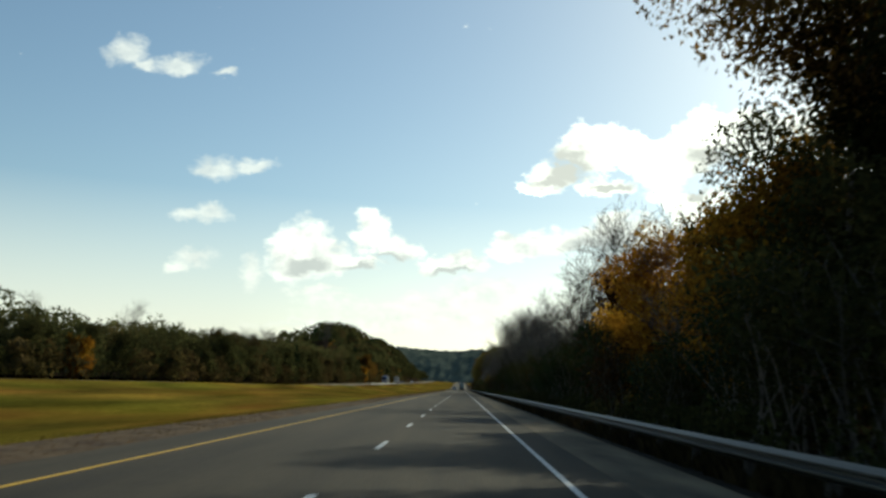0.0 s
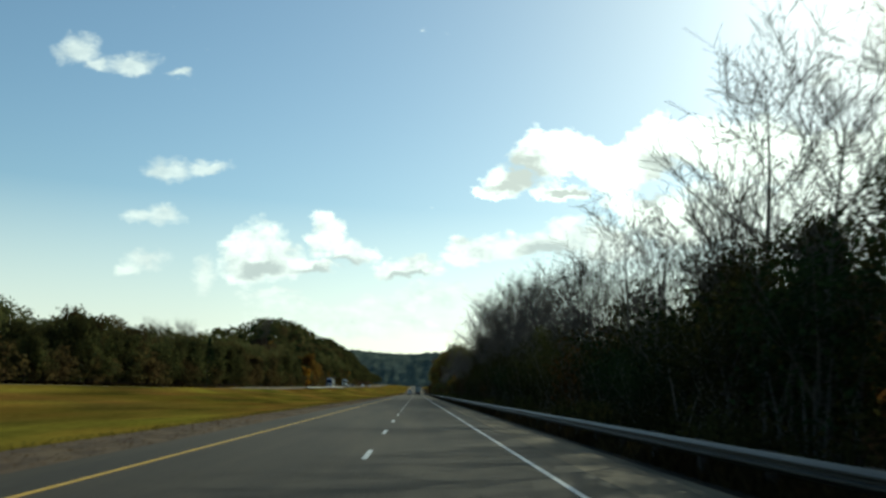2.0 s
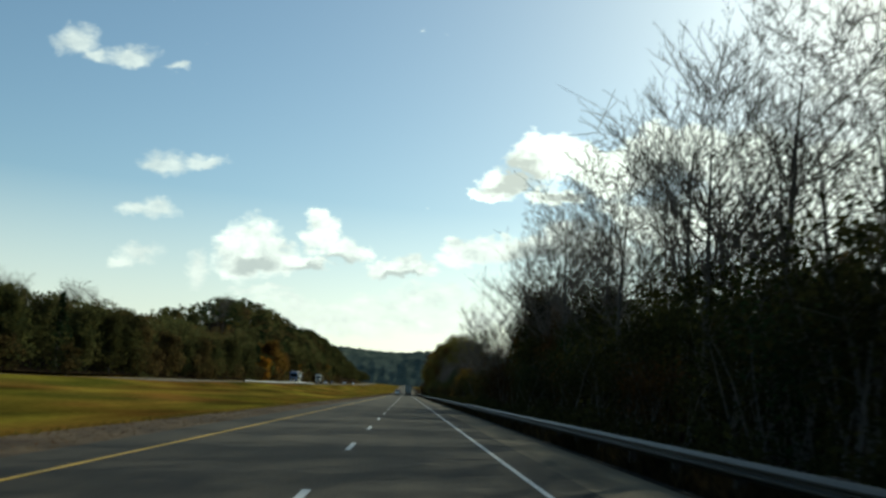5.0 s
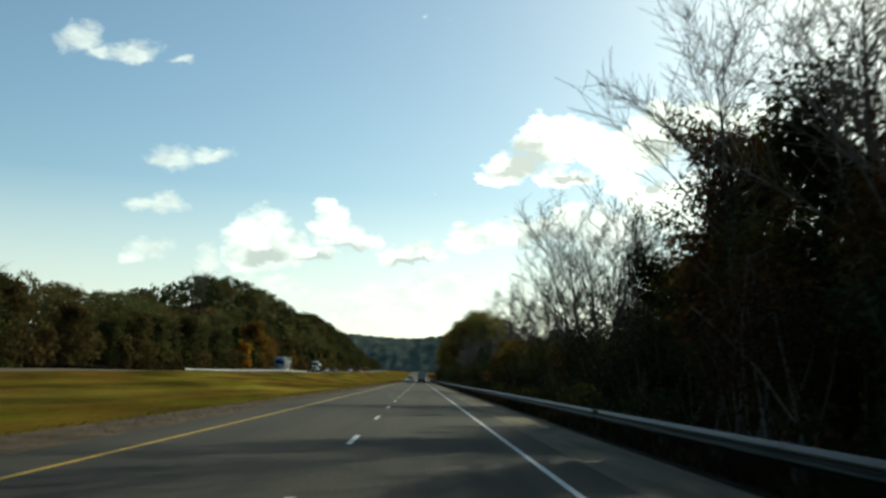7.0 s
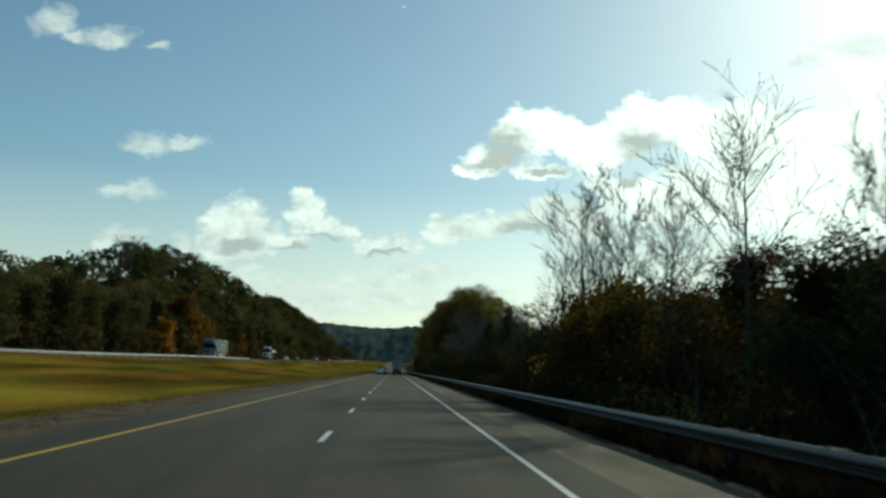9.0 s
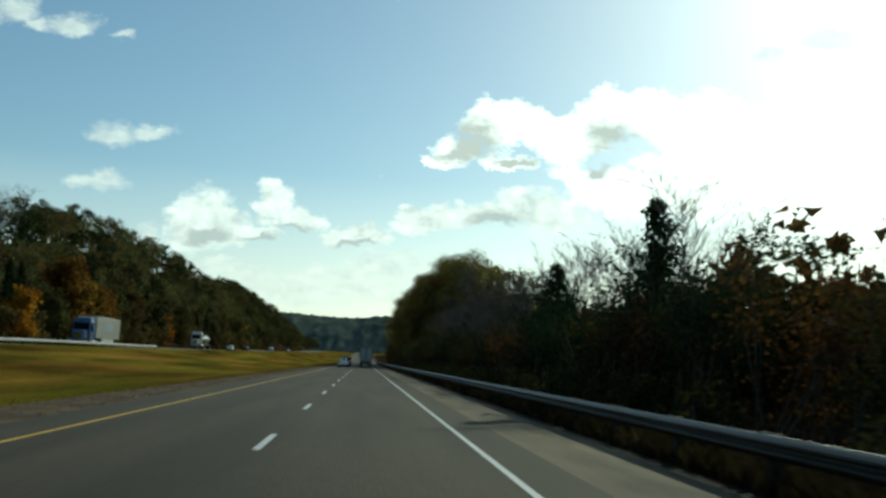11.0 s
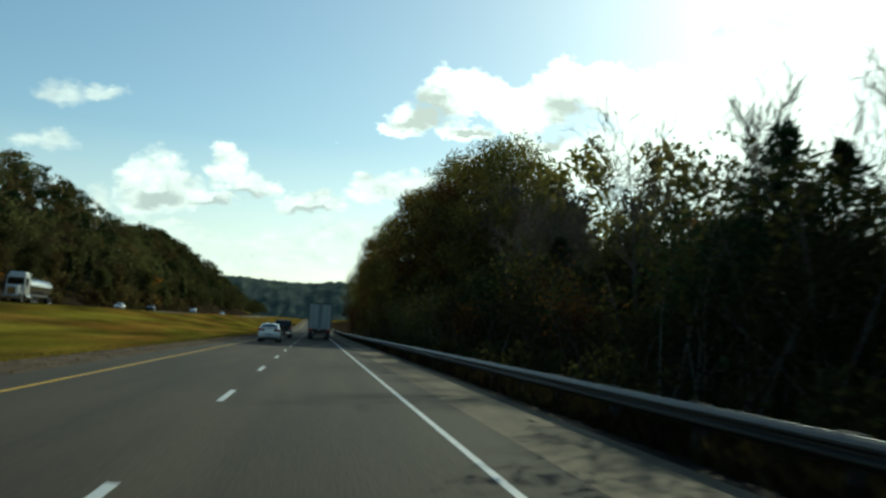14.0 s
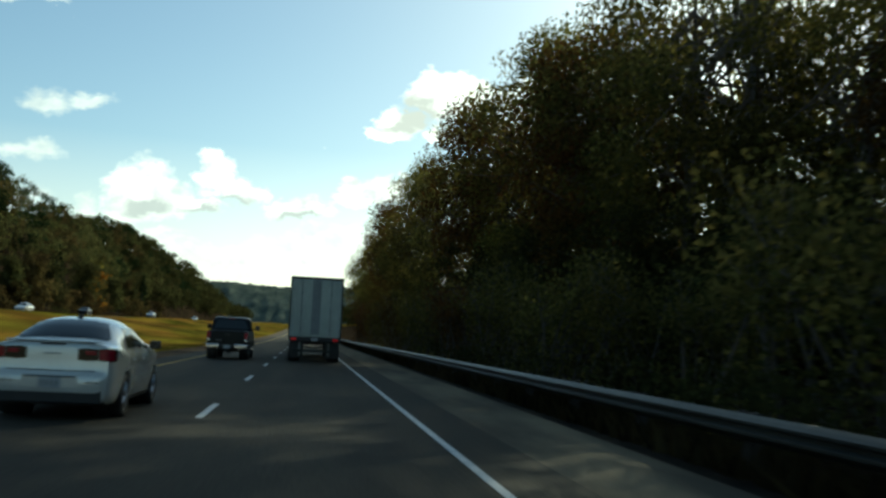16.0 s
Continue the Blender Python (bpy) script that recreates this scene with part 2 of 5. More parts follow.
def patches(m, scale, stretch, hues, values):
    """Broad patches of another hue and value over a material's colour."""
    nt = m.node_tree
    base = nt.nodes["Principled BSDF"].inputs["Base Color"]
    source = base.links[0].from_socket
    tc, place, noise, hsv = (nt.nodes.new("ShaderNode" + k) for k in ("TexCoord", "Mapping", "TexNoise", "HueSaturation"))
    place.inputs["Scale"].default_value = stretch
    noise.inputs["Scale"].default_value, noise.inputs["Detail"].default_value = scale, 5.0
    nt.links.new(tc.outputs["Object"], place.inputs["Vector"])
    nt.links.new(place.outputs[0], noise.inputs["Vector"])
    split = nt.nodes.new("ShaderNodeSeparateColor")
    nt.links.new(noise.outputs["Color"], split.inputs[0])
    for k, (name, (a, b)) in enumerate((("Hue", hues), ("Value", values))):
        r = nt.nodes.new("ShaderNodeMapRange")
        r.inputs["From Min"].default_value, r.inputs["From Max"].default_value = 0.36, 0.64
        r.inputs["To Min"].default_value, r.inputs["To Max"].default_value = a, b
        nt.links.new(split.outputs[k], r.inputs["Value"])
        nt.links.new(r.outputs[0], hsv.inputs[name])
    nt.links.new(source, hsv.inputs["Color"])
    nt.links.new(hsv.outputs[0], base)


patches(GRASS, 0.16, (1.0, 0.22, 1.0), (0.468, 0.525), (0.68, 1.22))
WHITE_LINE = material("white road paint", (0.72, 0.72, 0.70), 0.6, 0.25, 2.5, bump=0.2)
YELLOW_LINE = material("yellow road paint", (0.70, 0.42, 0.035), 0.6, 0.25, 2.5, bump=0.2, gloss=0.2)
# galvanised steel darkened in colour for the shaded face of the near rail
STEEL = material("shade-toned galvanised steel", (0.062, 0.066, 0.058), 0.5, 0.4, 1.2, (1, 0.3, 1), 0.1, metal=0.5, gloss=0.3)
# light copy of that steel, sunshine put into the far rail's colour
PALE_STEEL = material("sunlit-toned galvanised steel", (0.52, 0.52, 0.50), 0.5, 0.25, 1.2, (1, 0.3, 1), 0.1, metal=0.1, gloss=0.4)
# verge soil near black: the shade under the rail is in its colour
SHADE_SOIL = material("verge soil with shade in its colour", (0.042, 0.032, 0.022), 1.0, 0.5, 1.8, (1, 0.4, 1), 0.7, second=(0.016, 0.013, 0.010), fine=22, gloss=0.05)
POST_WOOD = material("weathered post wood", (0.045, 0.037, 0.029), 0.9, 0.35, 4.0, (1, 1, 0.2), 0.4)
GRAVEL = material("verge gravel", (0.175, 0.120, 0.068), 1.0, 0.4, 1.6, (1, 0.4, 1), 0.6, second=(0.085, 0.055, 0.035), fine=25, gloss=0.1)
BARK = material("grey bark", (0.115, 0.098, 0.080), 0.95, 0.4, 2.0, (1, 1, 0.3), 0.5, per_piece=0.3)
TWIG = material("twig bark", (0.135, 0.110, 0.088), 0.95, 0.3, 4.0, per_piece=0.3)
LEAF_ORANGE = leaf_material("orange autumn leaf", (0.17, 0.075, 0.011), (0.50, 0.25, 0.03), 0.5)
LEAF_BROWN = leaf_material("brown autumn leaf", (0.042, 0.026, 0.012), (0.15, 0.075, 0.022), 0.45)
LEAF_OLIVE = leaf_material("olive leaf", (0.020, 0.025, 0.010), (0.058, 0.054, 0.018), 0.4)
# olive turning gold, lightened further to take up sun glare over the wood
LEAF_TURNING = leaf_material("glare-lightened olive-gold leaf", (0.044, 0.050, 0.016), (0.20, 0.165, 0.045), 0.6)
LEAF_HONEY = leaf_material("honey brown leaf", (0.042, 0.030, 0.011), (0.20, 0.12, 0.028), 0.5)
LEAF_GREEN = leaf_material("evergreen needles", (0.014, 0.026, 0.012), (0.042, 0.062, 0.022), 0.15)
LITTER = material("leaf litter", (0.065, 0.044, 0.026), 1.0, 0.45, 0.9, bump=0.5, second=(0.028, 0.021, 0.014), fine=20, gloss=0.0)
# hillside haze is put into the paler, flatter olive and brown leaves
FAR_OLIVE = leaf_material("hazed olive leaf", (0.048, 0.054, 0.021), (0.098, 0.090, 0.031), 0.4)
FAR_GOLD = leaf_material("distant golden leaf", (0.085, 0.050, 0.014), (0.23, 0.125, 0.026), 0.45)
FAR_BROWN = leaf_material("hazed brown leaf", (0.062, 0.050, 0.022), (0.118, 0.084, 0.030), 0.4)
# distance haze painted into the ridge as a lighter, bluer base
RIDGE = material("hazed far woods", (0.165, 0.19, 0.15), 1.0, 0.4, 0.025, second=(0.085, 0.11, 0.095), fine=6, gloss=0.0)
TYRE = material("tyre rubber", (0.018, 0.018, 0.018), 0.85, 0.3, 6.0, bump=0.2)
RIM = material("alloy rim", (0.55, 0.55, 0.56), 0.28, 0.15, 5.0, metal=0.9)
GLASS = material("tinted glass", (0.008, 0.010, 0.011), 0.08, 0.1, 3.0, gloss=0.35)
BLACK_TRIM = material("black plastic trim", (0.02, 0.02, 0.021), 0.6, 0.3, 8.0)
CHROME = material("chrome", (0.62, 0.62, 0.62), 0.14, 0.1, 4.0, metal=1.0)
RED_LENS = glow_material("red lamp lens", (0.45, 0.006, 0.010), 0.12)
DARK_LENS = material("smoked red lens", (0.018, 0.006, 0.007), 0.2, 0.3, 9.0, coat=0.4)
RED_DIM = material("unlit red lens", (0.42, 0.010, 0.03), 0.2, 0.3, 9.0, coat=0.4)
PAINT_WHITE = material("pearl white paint", (0.62, 0.61, 0.56), 0.25, 0.08, 1.5, coat=0.8, metal=0.25)
PAINT_DARK = material("dark slate paint", (0.008, 0.010, 0.012), 0.3, 0.2, 1.5, gloss=0.16)
PAINT_SILVER = material("silver paint", (0.42, 0.44, 0.46), 0.3, 0.1, 1.5, coat=0.6)
PAINT_BLUE = material("blue cab paint", (0.05, 0.11, 0.25), 0.3, 0.15, 1.5, coat=0.6)
TRAILER = material("white trailer panel", (0.46, 0.50, 0.44), 0.45, 0.22, 0.8, (1, 1, 0.25), 0.05)
LOGO_BLUE = material("faded blue print", (0.20, 0.27, 0.36), 0.5, 0.2, 1.0)
TRAILER_DARK = material("shaded trailer seam", (0.25, 0.27, 0.27), 0.5, 0.2, 2.0)
FRAME_STEEL = material("dark chassis steel", (0.05, 0.05, 0.05), 0.6, 0.4, 3.0, bump=0.2, metal=0.4)
MUD_FLAP = material("mud flap rubber", (0.30, 0.30, 0.29), 0.7, 0.3, 4.0)
PLATE = material("plate", (0.38, 0.39, 0.40), 0.5, 0.2, 10.0)
TANK = material("polished tank steel", (0.55, 0.55, 0.53), 0.22, 0.25, 1.0, metal=0.95)


# ---- mesh helpers ----
def part(name, bm, mat, parent=None, label="", smooth=False):
    """Links a bmesh as one mesh object, under a thing or a part where one is given."""
    me = bpy.data.meshes.new(name)
    bm.to_mesh(me)
    bm.free()
    me.materials.append(mat)
    if smooth:
        me.shade_smooth()
        me.set_sharp_from_angle(angle=radians(32))
    ob = new(name, me)
    if parent:
        ob.parent = parent
    return tagged(ob, label)


def pydata(name, verts, faces, mat, parent=None, label="", smooth=False):
    me = bpy.data.meshes.new(name)
    me.from_pydata(verts, [], faces)
    me.materials.append(mat)
    if smooth:
        me.shade_smooth()
    ob = new(name, me)
    if parent:
        ob.parent = parent
    return tagged(ob, label)


def box(bm, x0, x1, y0, y1, z0, z1, bevel=0.0):
    made = bmesh.ops.create_cube(bm, size=1.0)["verts"]
    for v in made:
        v.co = Vector(((x0 + x1) / 2 + v.co.x * (x1 - x0), (y0 + y1) / 2 + v.co.y * (y1 - y0), (z0 + z1) / 2 + v.co.z * (z1 - z0)))
    if bevel:
        edges = {e for v in made for e in v.link_edges}
        bmesh.ops.bevel(bm, geom=list(edges), offset=bevel, segments=2, affect="EDGES", profile=0.6)
    return bm


def boxed(*dims, bevel=0.01):
    return box(bmesh.new(), *dims, bevel=bevel)


def rod(bm, a, b, ra, rb=None, sides=10):
    a, b = Vector(a), Vector(b)
    m = Matrix.Translation((a + b) / 2) @ (b - a).to_track_quat("Z", "Y").to_matrix().to_4x4()
    bmesh.ops.create_cone(bm, cap_ends=True, segments=sides, radius1=ra, radius2=ra if rb is None else rb, depth=(b - a).length, matrix=m)
    return bm


def turned(profile, sides=28):
    """A solid of revolution about the x axis from (x, radius) pairs."""
    bm = bmesh.new()
    rings = []
    for x, r in profile:
        rings.append([bm.verts.new((x, r * math.cos(2 * math.pi * i / sides), r * math.sin(2 * math.pi * i / sides))) for i in range(sides)])
    for a, b in zip(rings, rings[1:]):
        for i in range(sides):
            bm.faces.new((a[i], a[(i + 1) % sides], b[(i + 1) % sides], b[i]))
    for ring in (rings[0], rings[-1]):
        bm.faces.new(ring)
    bmesh.ops.recalc_face_normals(bm, faces=bm.faces)
    return bm


def thing(name, label, category, group="", place=None):
    ob = tagged(new(name), label, category, group)
    if place is not None:
        ob.matrix_basis = place
    return ob


# ---- the lie of the land ----
def ramp_between(v, pairs):
    if v <= pairs[0][0]:
        return pairs[0][1]
    for (a, p), (b, q) in zip(pairs, pairs[1:]):
        if v < b:
            s = (v - a) / (b - a)
            return p + (q - p) * s * s * (3 - 2 * s)
    return pairs[-1][1]


FAR_ROAD = [(-500, 0.1), (280, 0.15), (363, 0.75), (480, 1.4), (620, 2.3), (800, 3.6), (1450, 9.2), (4600, 9.2)]
WOOD_TOP = [(100, 8), (175, 9.5), (206, 12.5), (260, 13.5), (322, 15), (400, 17.5), (440, 19), (485, 20), (505, 19), (530, 24.5), (560, 30.5), (600, 38.5), (650, 40), (740, 41), (790, 38), (850, 36), (905, 43), (960, 44), (1005, 41), (1080, 42), (1180, 38), (1240, 22), (1400, 13), (4500, 13)]


CLIMB = [(600, 0.0), (1450, 9.0), (4600, 9.0)]


def climb(y):
    """Rise of the carriageway in the distance."""
    return ramp_between(y, CLIMB)


def land(x, y):
    """Height of the ground."""
    if x < -4.6:
        zl = ramp_between(y, FAR_ROAD)
        if x > -30:
            s = (-4.6 - x) / 25.4
            z = -0.06 - 0.35 * math.sin(min(1, s * 1.6) * math.pi) + climb(y) + (zl - climb(y)) * s ** 1.4 + 0.08 * noise.noise((x * 0.12, y * 0.05, 3)) * min(1, s * 6)
        elif x > -47:
            z = zl - 0.06
        else:
            s = min(1.0, (-47 - x) / 34)
            z = zl + (ramp_between(y, WOOD_TOP) - 12 - zl * 0.5) * s * s * (3 - 2 * s) - max(0, -84 - x) * 0.25
        z += ramp_between(y, [(340, 0.55), (430, 0.25)]) * math.exp(-((x + 29) / 3) ** 2)
        return max(z, -12)
    if x > 6.6:
        s = x - 6.6
        return climb(y) - 0.06 - 0.12 * min(1, s / 2) + 0.11 * max(0, min(s - 6, 40)) + 0.12 * noise.noise((x * 0.2, y * 0.1, 7)) * min(1, s / 3)
    return climb(y) - 0.06


xs = [-3500, -1800, -900, -500, -300, -200, -150, -115, -95] + [-85 + 3 * i for i in range(13)] + [-46.9, -46] + [-42 + 4 * i for i in range(3)] + [-30.1, -29.9] + [-28 + 2 * i for i in range(12)] + [-4.7, -4.5, 6.5, 6.7, 7.6, 9, 11, 13, 16, 20, 25, 32, 40, 55, 90, 160, 300, 700, 1600, 3500]
ys = [-900, -400, -200, -100] + [-60 + 6 * i for i in range(135)] + [770, 800, 840, 900, 980, 1080, 1200, 1350, 1500, 1800, 2200, 2700, 3400, 4600]
verts = [(x, y, land(x, y)) for y in ys for x in xs]
w = len(xs)
faces = [(j * w + i, j * w + i + 1, (j + 1) * w + i + 1, (j + 1) * w + i) for j in range(len(ys) - 1) for i in range(w - 1)]
tagged(pydata("ground", verts, faces, GRASS, smooth=True), "dormant olive-yellow mown grass beside the highway", "ground", kind="structure")

# far wooded ridge across the valley
verts, faces = [], []
rx = [-3000 + 7 * i for i in range(858)]
ROWS = 22
for x in rx:
    top = 104 + 20 * noise.noise((x * 0.0016, 1, 0)) + 7 * noise.noise((x * 0.009, 5, 0)) + 3 * noise.noise((x * 0.05, 9, 0)) + 5 * noise.noise((x * 0.11, 4, 0))
    for j in range(ROWS):
        f = j / (ROWS - 2)
        rise = math.sin(min(1.0, f) * math.pi / 2) if f <= 1 else 0.8
        verts.append((x, 2350 + 340 * f + 14 * noise.noise((x * 0.07, j * 1.7, 8)), top * (-0.1 + 1.1 * rise) + (7 * noise.noise((x * 0.075, j * 1.9, 2)) if 0 < f < 1 else 0)))
faces = [(i * ROWS + j, (i + 1) * ROWS + j, (i + 1) * ROWS + j + 1, i * ROWS + j + 1) for i in range(len(rx) - 1) for j in range(ROWS - 1)]
tagged(pydata("backdrop", verts, faces, RIDGE, smooth=True), "distant wooded ridge across the valley, haze in its blue-green colour", "hill", kind="structure")


# ---- roads ----
def strip(name, x0, x1, y0, y1, z, thick, mat, label, category, height=lambda y: 0.0, step=20.0):
    n = max(1, int((y1 - y0) / step))
    verts, faces = [], []
    for i in range(n + 1):
        y = y0 + (y1 - y0) * i / n
        h = height(y)
        verts += [(x0, y, z + h), (x1, y, z + h), (x1, y, z + h - thick), (x0, y, z + h - thick)]
    for i in range(n):
        a, b = 4 * i, 4 * i + 4
        faces += [(a, a + 1, b + 1, b), (a + 1, a + 2, b + 2, b + 1), (a + 2, a + 3, b + 3, b + 2), (a + 3, a, b, b + 3)]
    faces += [(0, 3, 2, 1), (4 * n, 4 * n + 1, 4 * n + 2, 4 * n + 3)]
    ob = pydata(name, verts, faces, mat)
    return tagged(ob, label, category, kind="structure") if label else ob


YA, YB = -80.0, 1450.0
road = strip("road", -4.0, 4.55, YA, YB, 0.0, 0.16, ASPHALT, "worn dark grey two-lane asphalt carriageway", "road", climb)
strip("road_shoulder_right", 4.55, 6.3, YA, YB, -0.004, 0.16, SHOULDER, "paler paved shoulder along the guardrail", "shoulder", climb)
strip("road_shoulder_left", -4.85, -4.0, YA, YB, -0.004, 0.16, ASPHALT, "narrow dark paved shoulder beside the grass", "shoulder", climb)
strip("verge_left", -6.7, -4.85, YA, YB, -0.02, 0.2, GRAVEL, "strip of brown gravel and dead grass", "verge", climb)
floor_xs = (7.6, 9, 11, 13, 16, 20, 25, 32, 40, 55, 90)
floor_ys = [-60 + 6 * i for i in range(135)] + [770, 800, 840, 900, 980, 1080]
pydata_floor = [(x, y, land(x, y) + 0.05) for y in floor_ys for x in floor_xs]
n = len(floor_xs)
tagged(pydata("ground_wood", pydata_floor, [(j * n + i, j * n + i + 1, (j + 1) * n + i + 1, (j + 1) * n + i) for j in range(len(floor_ys) - 1) for i in range(n - 1)], LITTER, smooth=True), "brown leaf litter under the roadside trees", "ground", kind="structure")
hill_xs = [-47.2, -49, -52, -56, -60, -65, -70, -76, -83, -92, -105, -120]
hill_ys = [-60 + 10 * i for i in range(153)]
n = len(hill_xs)
tagged(pydata("ground_hill", [(x, y, land(x, y) + 0.4) for y in hill_ys for x in hill_xs], [(j * n + i, (j + 1) * n + i, (j + 1) * n + i + 1, j * n + i + 1) for j in range(152) for i in range(n - 1)], LITTER, smooth=True), "brown leaf litter under the hillside wood", "ground", kind="structure")
strip("verge_right", 6.3, 8.4, YA, YB, -0.03, 0.2, SHADE_SOIL, "strip of dirt and leaf litter under the guardrail, darkened as if in shade", "verge", climb)
far_height = lambda y: ramp_between(y, FAR_ROAD)
strip("road_opposite", -45.5, -34.0, -80, 1450, 0.03, 0.2, SHOULDER, "pale opposite carriageway beyond the grass median", "road", far_height)
for nm, x0, x1, mat, par in (("edge_line_right", 3.55, 3.66, WHITE_LINE, road), ("edge_line_left", -3.69, -3.59, YELLOW_LINE, road)):
    ob = strip(nm, x0, x1, YA, YB, 0.006, 0.005, mat, "", "", climb)
    ob.parent = par
dash_bm = box(bmesh.new(), -0.06, 0.06, -1.52, 1.52, 0.001, 0.006)
dash_me = bpy.data.meshes.new("lane_dash")
dash_bm.to_mesh(dash_me)
dash_bm.free()
dash_me.materials.append(WHITE_LINE)
for k in range(-3, 62):
    ob = new("lane_dash", dash_me)
    ob.location = (0.0, 10.9 + 12.19 * k, climb(10.9 + 12.19 * k) + (0.004 if k > 47 else 0.0))
    ob.rotation_euler.x = math.atan((climb(12.9 + 12.19 * k) - climb(8.9 + 12.19 * k)) / 4.0)
    ob.parent = road


# ---- guardrails ----
def guardrail(x, y0, y1, face, label, height=lambda y: 0.0, bay=3.81, metal=None):
    """W-beam rail on posts; face is the side that looks at the traffic (-1: towards -x)."""
    rail = thing("guardrail", label, "guardrail")
    prof = [(0.0, 0.44), (0.045, 0.475), (0.085, 0.51), (0.085, 0.54), (0.03, 0.575), (0.03, 0.605), (0.085, 0.64), (0.085, 0.67), (0.045, 0.71), (0.0, 0.745)]
    n = int((y1 - y0) / bay)
    for k in range(0, n, 4):
        verts, faces = [], []
        steps = [y0 + bay * j for j in range(k, min(k + 4, n) + 1)]
        for i, y in enumerate(steps):
            yy = y + (0.02 if i == 0 else -0.02 if i == len(steps) - 1 else 0)
            for d in (0.0, -0.012):
                verts += [(x + face * (px + d), yy, pz + height(y)) for px, pz in prof]
        m = len(prof)
        for i in range(len(steps) - 1):
            a, b = 2 * m * i, 2 * m * (i + 1)
            for j in range(m - 1):
                faces += [(a + j, a + j + 1, b + j + 1, b + j), (a + m + j, b + m + j, b + m + j + 1, a + m + j + 1)]
            for j in (0, m - 1):
                faces.append((a + j, b + j, b + m + j, a + m + j))
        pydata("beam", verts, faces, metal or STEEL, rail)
    post = boxed(-0.075, 0.075, -0.10, 0.10, -0.35, 0.74, bevel=0.0)
    me = bpy.data.meshes.new("post")
    post.to_mesh(me)
    post.free()
    me.materials.append(POST_WOOD)
    block = boxed(-0.06, 0.06, -0.075, 0.075, 0.44, 0.76, bevel=0.0)
    mb = bpy.data.meshes.new("spacer_block")
    block.to_mesh(mb)
    block.free()
    mb.materials.append(POST_WOOD)
    for k in range(0, n + 1, 1 if n < 120 else 1):
        y = y0 + bay * k
        for data, nm, dx in ((me, "post", 0.20), (mb, "spacer_block", 0.065)):
            ob = new(nm, data)
            ob.parent = rail
            ob.location = (x - face * dx, y, height(y))
    return rail


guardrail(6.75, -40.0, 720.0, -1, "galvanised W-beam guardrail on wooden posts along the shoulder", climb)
guardrail(-32.6, 360.0, 512.0, 1, "galvanised guardrail in a sunlit-bright colour beside the opposite carriageway", lambda y: ramp_between(y, FAR_ROAD) - 0.05, metal=PALE_STEEL)


# ---- trees ----
def tubes(segments):
    """One mesh from tapered segments (a, b, radius at a, radius at b, sides)."""
    verts, faces = [], []
    for a, b, ra, rb, sides in segments:
        d = (b - a).normalized()
        u = d.orthogonal().normalized()
        v = d.cross(u)
        base = len(verts)
        for p, r in ((a, ra), (b, rb)):
            for k in range(sides):
                t = 2 * math.pi * k / sides
                verts.append(p + (u * math.cos(t) + v * math.sin(t)) * r)
        for k in range(sides):
            n = (k + 1) % sides
            faces.append((base + k, base + n, base + sides + n, base + sides + k))
    return verts, faces


def skeleton(rnd, height, first, spread, stems, twigs, limbs_each=3, droop=0.0):
    """Stem and limb segments of a broadleaf tree, and the ends of its twigs."""
    trunk, limbs, ends = [], [], []

    def grow(p, d, length, r, level):
        steps = (5, 3, 2, 1)[level]
        q, heading = p, d
        for s in range(steps):
            wob = 0.05 if level == 0 else 0.16 if level < 3 else 0.25
            up = 0.0 if level == 0 else 0.10 - droop * level
            heading = (heading + Vector((rnd.uniform(-wob, wob), rnd.uniform(-wob, wob), rnd.uniform(-wob, wob) + up))).normalized()
            n = q + heading * (length / steps)
            t0, t1 = s / steps, (s + 1) / steps
            taper = (0.94, 0.75, 0.65, 0.6)[min(level, 3)]
            ra, rb = r * (1 - taper * t0), r * (1 - taper * t1)
            (trunk if level == 0 else limbs).append((q, n, ra, rb, 8 if level == 0 else 5 if level == 1 else 3))
            if level < 3:
                count = {0: 5, 1: limbs_each, 2: twigs}[level]
                for _ in range(count):
                    at = rnd.random()
                    if level == 0 and t0 + at / steps < first:
                        continue
                    side = Vector((rnd.gauss(0, 1), rnd.gauss(0, 1), rnd.gauss(0, 0.35))).normalized()
                    lean = (heading * (1.0 - spread * 0.55) + side * spread).normalized()
                    share = (0.42 * (1.15 - 0.55 * (t0 + at / steps)), 0.5, 0.5)[level]
                    grow(q + (n - q) * at, lean, length * share * rnd.uniform(0.7, 1.15), (ra + (rb - ra) * at) * (0.5, 0.55, 0.6)[level], level + 1)
            q = n
        if level >= 2 or (level == 1 and limbs_each < 2):
            ends.append(q)

    for k in range(stems):
        a = 2 * math.pi * k / stems + rnd.random()
        off = Vector((math.cos(a), math.sin(a), 0)) * (0.35 if stems > 1 else 0)
        lean = rnd.uniform(0.4, 1.9) if stems > 4 else 0.95
        d = Vector((off.x * lean, off.y * lean, 1)).normalized()
        grow(Vector((off.x, off.y, -0.5)), d, (height + 0.5) * rnd.uniform(0.86, 0.94), height * 0.0095 + 0.02, 0)
    top = max(b.z for _, b, *_ in trunk + limbs)
    k = height / top
    fit = lambda rows: [(a * k, b * k, max(ra, 0.011), max(rb, 0.009), n) for a, b, ra, rb, n in rows]
    return fit(trunk), fit(limbs), [e * k for e in ends]


